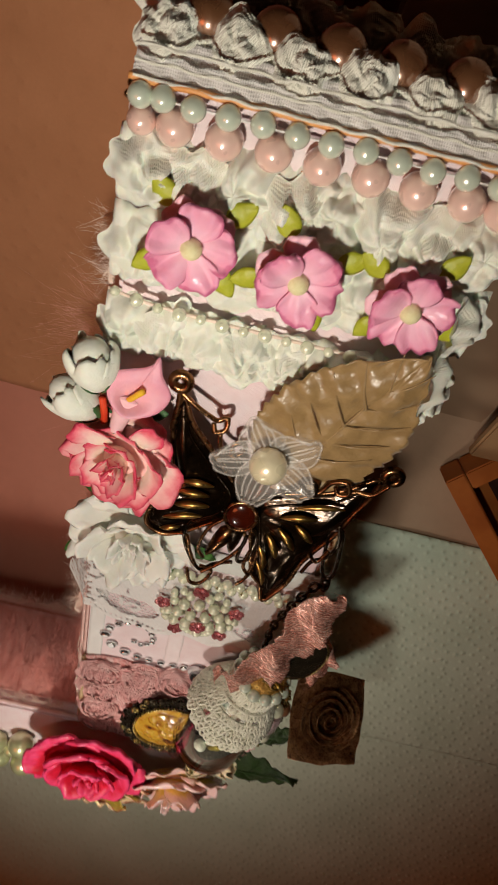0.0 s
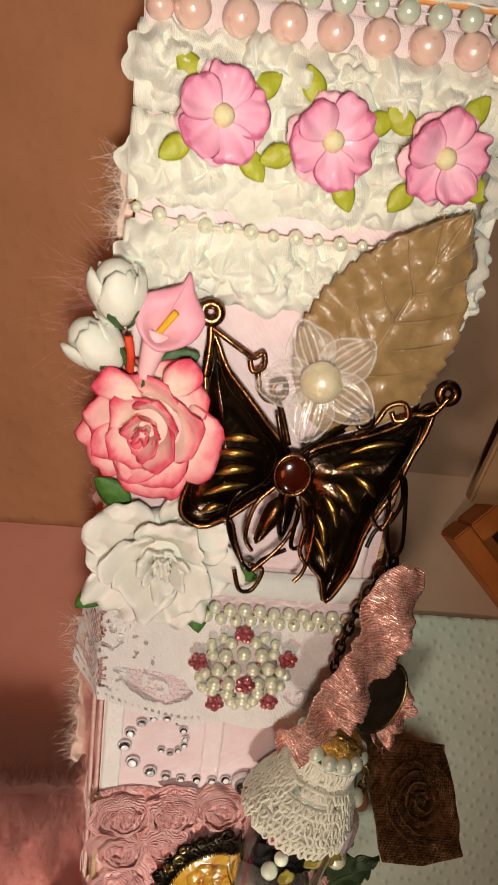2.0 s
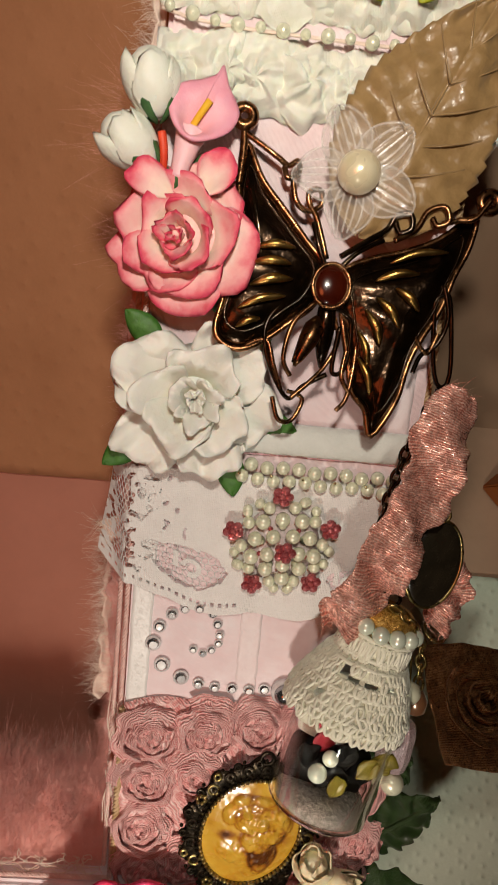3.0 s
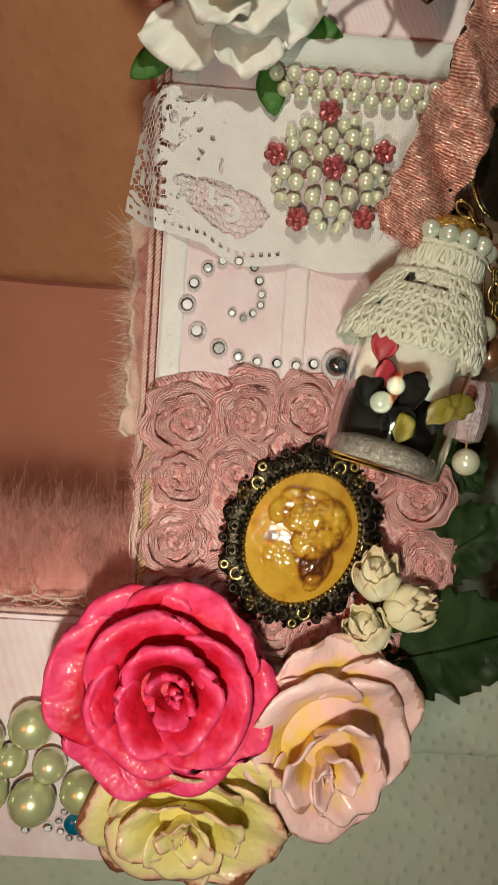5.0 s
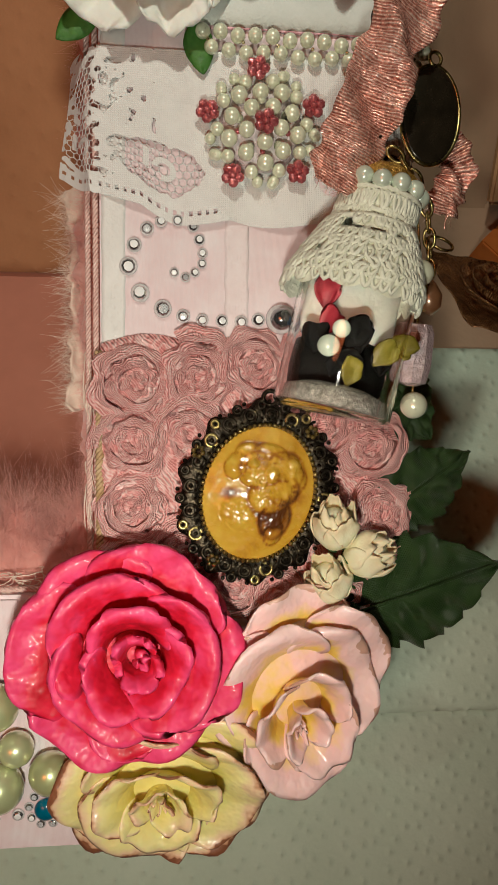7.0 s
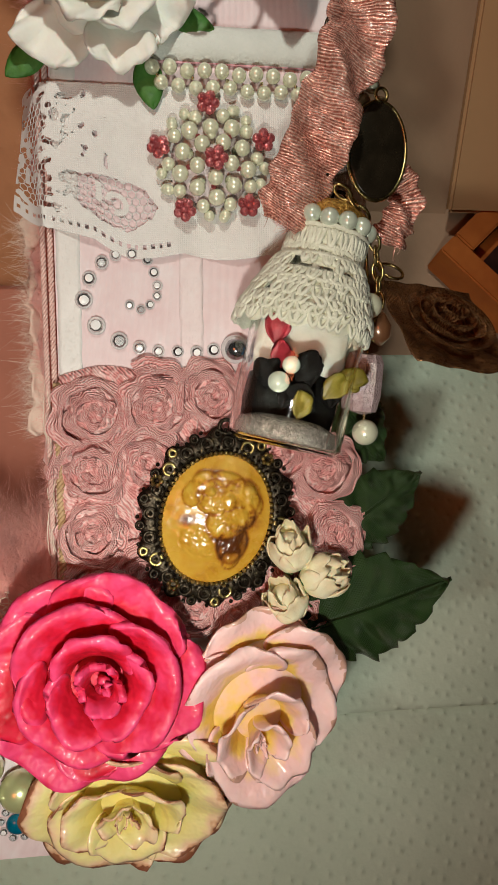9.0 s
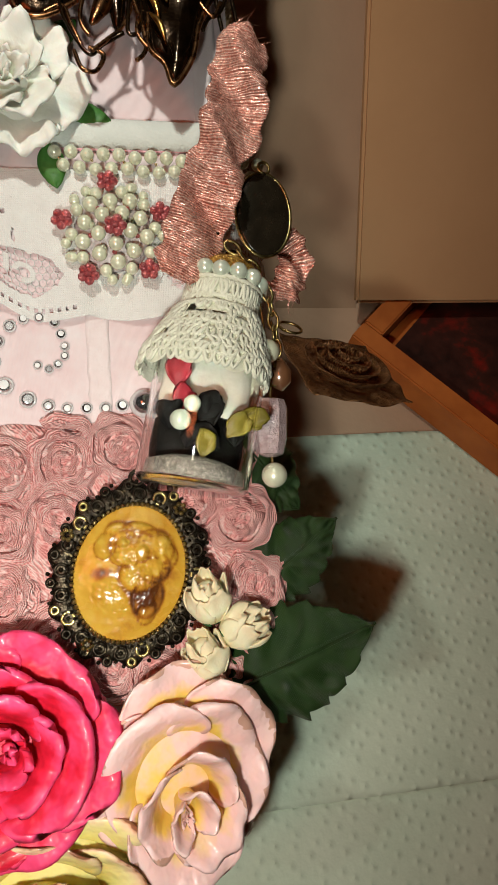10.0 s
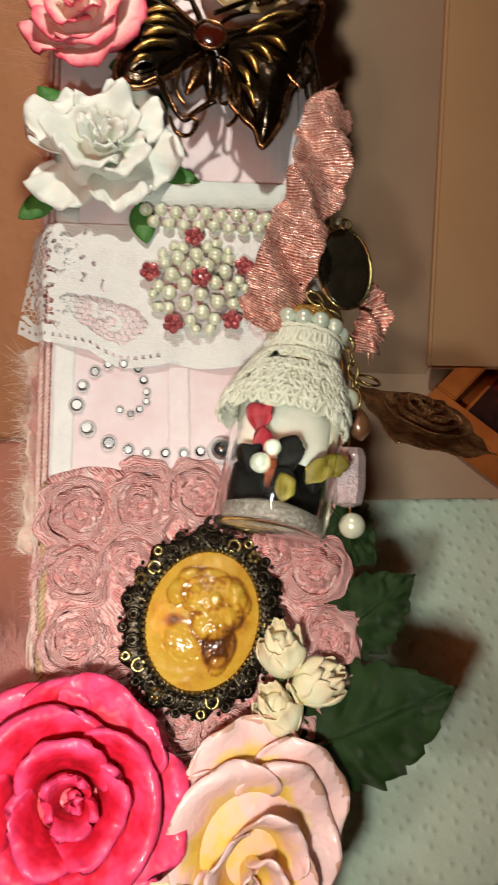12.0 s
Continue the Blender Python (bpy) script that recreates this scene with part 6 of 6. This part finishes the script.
def crinkled(name, pts, width, seed, label, lean=0.0):
    """A crinkled length of ribbon along a line; lean: how far its width turns out of the face."""
    ob = thing(name, face(0, 0, 0), label, "ribbon")
    line = spline(pts, 240)
    t = np.gradient(line, axis=0)
    t /= np.linalg.norm(t, axis=1, keepdims=True)
    side = np.cross(t, (lean, 0.0, 1.0))
    side /= np.linalg.norm(side, axis=1, keepdims=True)
    out = np.cross(side, t)
    n, m = 240, 21
    P = np.zeros((n, m, 3))
    for i in range(n):
        half = width / 2 * (0.82 + 0.35 * wob(i * 0.05, seed)) * (0.55 + 0.45 * min(1, i / 22, (n - 1 - i) / 18))
        for j in range(m):
            s = 2 * j / (m - 1) - 1
            pleat = 0.028 * wob(i * 0.30, s * 4.0, seed + 3) + 0.028 * math.sin(i * 0.55 + s * 2.2 + 4 * wob(i * 0.03, s, seed)) + 0.022 * math.sin(i * 1.15 - s * 3.1 + 5 * wob(i * 0.05, s * 1.5, seed + 7))
            P[i, j] = line[i] + side[i] * s * half + out[i] * (0.16 * math.sin(s * 2.6 + i * 0.07) + 0.10 * wob(i * 0.09, s * 1.5, seed) + 0.5 * pleat + 0.30 * abs((i * 0.027 + s * 0.55 + 0.3 * wob(i * 0.02, seed)) % 1.0 - 0.5))
    gone = np.concatenate(([0.0], np.cumsum(np.linalg.norm(np.diff(line, axis=0), axis=1))))
    part("ribbon", sheet("ribbon", P, 0.025, np.repeat(gone[:, None], m, 1)), "ribbon_rose", ob)
    rng = random.Random(seed)
    part("frayed_end", strands("frayed_end", rng, 60, lambda r: (P[r.choice((0, n - 1)), r.randrange(m)], (r.gauss(0, 0.5), r.gauss(0, 0.5), r.gauss(0, 0.4))), 0.25, 0.012), "ribbon_rose", ob)["kind"] = "stuff"


crinkled("rose_ribbon", [(6.25, 14.0, 1.5), (5.9, 13.0, 1.7), (5.75, 12.0, 1.75), (5.35, 11.0, 1.85), (5.05, 10.2, 1.8), (4.75, 9.4, 1.6), (4.4, 8.75, 1.4)], 1.5, 3, "crinkled dusty rose satin ribbon tied to the chain", 0.15)
crinkled("rose_ribbon", [(5.7, 10.9, 0.6), (6.4, 10.4, 0.5), (6.9, 9.9, 0.55), (7.15, 9.2, 0.6), (6.8, 8.5, 0.6)], 1.0, 8, "short crinkled tail of dusty rose satin ribbon", 0.2)

disc = thing("disc_charm", face(6.42, 10.2, 1.15, -8, -6, 12), "dark oval glass charm with a thin brass rim", "charm")
part("glass", balls("glass", [(1.0, (0, 0, 0), (0.62, 0.95, 0.09))], 36, 11), "disc", disc)
part("rim", tubes("rim", [ring((0, 0, -0.02), 0.64, 40, 1.5)], 0.04, 8, True), "brass", disc)
part("loop", tubes("loop", [ring((-0.05, 1.08, 0), 0.13, 16)], 0.035, 7, True), "brass", disc)


def organza_rose():
    ob = thing("organza_rose", face(8.0, 6.75, 0.9, -6, -52, 10), "brown shimmering organza ribbon rose charm", "charm")
    n, m = 220, 9
    P = np.zeros((n, m, 3))
    for i in range(n):
        q = i / (n - 1)
        a = q * 2 * math.pi * 4.2
        r = 0.10 + 0.78 * q
        for j in range(m):
            t = j / (m - 1)
            rr = r + 0.22 * t * q + 0.06 * wob(i * 0.15, t * 2)
            P[i, j] = (rr * math.cos(a), rr * math.sin(a) * 1.02, 0.62 * (1 - 0.55 * q) * (0.4 + 0.6 * t) + 0.05 * wob(i * 0.2, t))
    part("spiral", sheet("spiral", P, 0.02), "organza", ob)
    n, m = 24, 24
    Q = np.zeros((n, m, 3))
    for i in range(n):
        for j in range(m):
            x, y = 2 * i / (n - 1) - 1, 2 * j / (m - 1) - 1
            pull = 1 - 0.10 * (abs(x) * abs(y))
            Q[i, j] = (1.25 * x * pull, 1.45 * y * pull, 0.05 + 0.12 * wob(x * 2.5, y * 2.5, 4) + 0.10 * (x * x + y * y) * 0.5)
    part("base_ribbon", sheet("base_ribbon", Q[:, ::-1], 0.025), "organza", ob)
    part("hanging_ring", tubes("hanging_ring", [[(-0.75 + 0.28 * math.cos(a), 1.65 + 0.28 * math.sin(a), 0.2) for a in np.linspace(0, 2 * math.pi, 22, False)]], 0.035, 7, True), "brass", ob)


organza_rose()


def bottle():
    ob = thing("bottle_charm", face(4.52, 4.40, 1.45, -13, -5, 0) @ Matrix.Scale(1.07, 4), "tiny corked glass bottle in an ivory crochet skirt", "bottle")
    up = pose(0, 0, 0, -90)
    R = 1.08
    # pale shape added where the upper glass reflects the flash
    part("paper_lining", lathe("paper_lining", [(0.05, 1.42), (0.86, 1.45), (0.92, 1.7), (0.90, 2.45), (0.5, 2.75), (0.05, 2.8)], 24, 0.45), "bud_white", ob, "white shape added inside the bottle in place of the flash reflection", at=up @ Matrix.Translation((0, 0.0028, 0)))
    # black core added behind the contents, keeps the pink cloth from showing through
    part("dark_lining", lathe("dark_lining", [(0.05, 0.36), (0.88, 0.37), (0.93, 0.8), (0.90, 1.25), (0.5, 1.55), (0.05, 1.6)], 24, 0.5), "black", ob, at=up @ Matrix.Translation((0, 0.0022, 0)))
    outer = [(0.05, 0.0), (R * 0.9, 0.0), (R, 0.10), (R, 2.45), (R * 0.93, 2.75), (0.62, 3.15), (0.55, 3.4), (0.55, 3.9)]
    inner = [(0.49, 3.9), (0.49, 3.4), (0.56, 3.12), (R * 0.86, 2.72), (R * 0.92, 2.4), (R * 0.92, 0.16), (R * 0.86, 0.09), (0.05, 0.08)]
    g = part("glass", lathe("glass", outer + inner, 40), "glass", ob, at=up)
    g.visible_shadow = False
    part("cork", lathe("cork", [(0.05, 3.62), (0.47, 3.62), (0.52, 3.95), (0.62, 4.05), (0.64, 4.42), (0.5, 4.55), (0.05, 4.58)], 22), "cork", ob, at=up)
    part("filling", lathe("filling", [(0.05, 0.10), (0.90, 0.11), (0.96, 0.18), (0.93, 0.42), (0.6, 0.55), (0.05, 0.60)], 24), "glitter", ob, at=up)
    rng = random.Random(2)
    bits = (("bit_red", -0.66, 1.85, 0.42, 95), ("bit_red", -0.62, 1.42, 0.40, 70), ("black", -0.66, 1.05, 0.42, 100), ("black", -0.15, 1.30, 0.46, 60), ("black", 0.20, 1.25, 0.50, 110), ("black", 0.42, 0.85, 0.50, 150),
            ("olive", 0.62, 1.45, 0.46, 20), ("olive", 0.50, 1.10, 0.42, 60), ("olive", 0.05, 0.62, 0.36, 85), ("black", -0.30, 0.75, 0.36, 80), ("black", 0.72, 0.95, 0.36, 100))
    for material, x, y, s, sp in bits:
        part("paper_petal", petal("paper_petal", 0.03, 0, s * 1.15, 60, 90, 40, 0.2, x * 9, 0.03, 0.08), material, ob, at=shift(x * 0.9, y - 0.1, 0.52 - 0.25 * abs(x), sp, 0, 0) @ Matrix.Diagonal((1.25, 1.25, 0.6, 1)))
    for x, y, z, r in ((-0.46, 1.12, 0.74, 0.19), (-0.30, 1.46, 0.70, 0.16)):
        pearl(ob, "pearl_mint", x, y, z, r)
    # crochet skirt: a straight collar over a flaring tier, rows of close stitches, with gaps between some of them
    def skirt_radius(y):
        return 0.70 if y > 3.46 else 0.76 + 0.47 * min(1.0, (3.46 - y) / 1.02) ** 0.85

    def skirt_place(a, y, lift=0.0):
        r = skirt_radius(y) + lift
        q = max(0.0, (3.98 - y) / 1.62)
        return r * math.sin(a) - 0.12 * q, y, r * math.cos(a)

    def gap(a, y):
        d = math.degrees((a + math.pi) % (2 * math.pi) - math.pi)
        return any(abs(d - d0) < wide0 and abs(y - y0) < 0.085 for d0, y0, wide0 in ((-8, 3.56, 7), (26, 3.57, 5), (-26, 3.16, 8), (-3, 3.14, 9), (22, 3.15, 8), (-40, 3.28, 6), (-52, 2.72, 6), (60, 3.0, 7)))
    n, m = 150, 46
    grid_y = [4.0 - 1.74 * j / (m - 1) for j in range(m)]
    P = [skirt_place(2 * math.pi * i / n, y - (0.20 * abs(math.sin(5 * 2 * math.pi * i / n)) * (j - m + 7) / 6 if j > m - 7 else 0)) for i in range(n + 1) for j, y in enumerate(grid_y)]
    quads = [f for k, f in enumerate(grid_faces(n + 1, m)) if not gap(2 * math.pi * (k // (m - 1) + 0.5) / n, grid_y[k % (m - 1)] - 0.018)]
    skirt = part("crochet_skirt", mesh("crochet_skirt", P, quads), "crochet", ob, "dense crochet of the skirt")
    y, k = 3.94, 0
    while y > 2.34:
        tall = 0.30 if k == 0 else rng.uniform(0.14, 0.23)
        count = 40 if y > 3.46 else 44
        for c in range(count):
            a0 = 2 * math.pi * (c + 0.5 * (k % 2) + rng.uniform(-0.15, 0.15)) / count
            if gap(a0, y - tall / 2) or gap(a0, y - tall * 0.8):
                continue
            da = math.pi / count * rng.uniform(0.75, 1.0)
            lean0 = rng.uniform(-1.1, 1.1) * da
            loop = [(a0 - da * 0.75, y), (a0 - da * 0.85 + lean0, y - tall * 0.6), (a0 + lean0, y - tall * 1.08), (a0 + da * 0.85 + lean0, y - tall * 0.6), (a0 + da * 0.75, y), (a0, y - tall * 0.2)]
            pts = spline([skirt_place(a, q, 0.025 + 0.02 * (i in (1, 2, 3))) for i, (a, q) in enumerate(loop)], 12, True)
            part("stitch", tubes("stitch", [pts], rng.uniform(0.030, 0.050), 5, True), "crochet", skirt)
        y -= tall * 0.92
        k += 1
    for y in (3.99, 3.60, 3.44, 2.95):
        line = [skirt_place(2 * math.pi * q / 70, y + 0.03 * wob(q * 0.5, y * 3), 0.03) for q in range(70)]
        part("crochet_cord", tubes("crochet_cord", [line], 0.05, 6, True), "crochet", skirt, "ivory cotton cord round the skirt")
    for k in range(13):
        a = 2 * math.pi * k / 13 + 0.2
        pearl(ob, "pearl_mint", 0.70 * math.sin(a), 4.16 + 0.02 * math.sin(3 * k), 0.70 * math.cos(a), 0.178)
    part("eye_screw", tubes("eye_screw", [ring((0.05, 4.72, 0), 0.14, 16)], 0.035, 7, True), "bronze", ob)


bottle()

drop = thing("crystal_drop", face(6.35, 5.6, 0.9, -4, 0, 0), "lilac faceted bead with a cream pearl below it", "charm")
me = lathe("faceted_bead", [(0.1, -0.62), (0.30, -0.55), (0.37, -0.2), (0.37, 0.45), (0.30, 0.62), (0.1, 0.66)], 10)
me.polygons.foreach_set("use_smooth", [False] * len(me.polygons))
part("faceted_bead", me, "lilac_bead", drop, at=pose(0, 0, 0, -90))
pearl(drop, "pearl_cream", 0.1, -1.0, 0, 0.275)
part("wire", tubes("wire", [spline([(0, 1.2, 0), (0, 0.6, 0), (0.05, -0.7, 0), (0.1, -1.2, 0)], 20)], 0.025, 6), "brass", drop)
brown_bead = thing("brown_bead", face(6.62, 6.75, 0.9, 6), "small brown drop bead hanging on brass wire", "charm")
part("bead", lathe("bead", [(0.03, -0.35), (0.22, -0.2), (0.26, 0.05), (0.15, 0.3), (0.05, 0.4)], 18), "pearl_brown", brown_bead, at=pose(0, 0, 0, -90))
part("wire", tubes("wire", [spline([(0, 0.3, 0), (0.03, 0.8, 0), (0, 1.2, 0)], 14)], 0.03, 6), "brass", brown_bead)
single = thing("pearl_drop", face(6.3, 7.2, 1.25), "single cream pearl hanging beside the bottle", "charm")
pearl(single, "pearl_cream", 0, 0, 0, 0.26)
part("wire", tubes("wire", [spline([(0, 0.1, 0), (-0.1, 0.9, 0.05), (-0.2, 1.5, 0.1)], 14)], 0.025, 6), "brass", single)
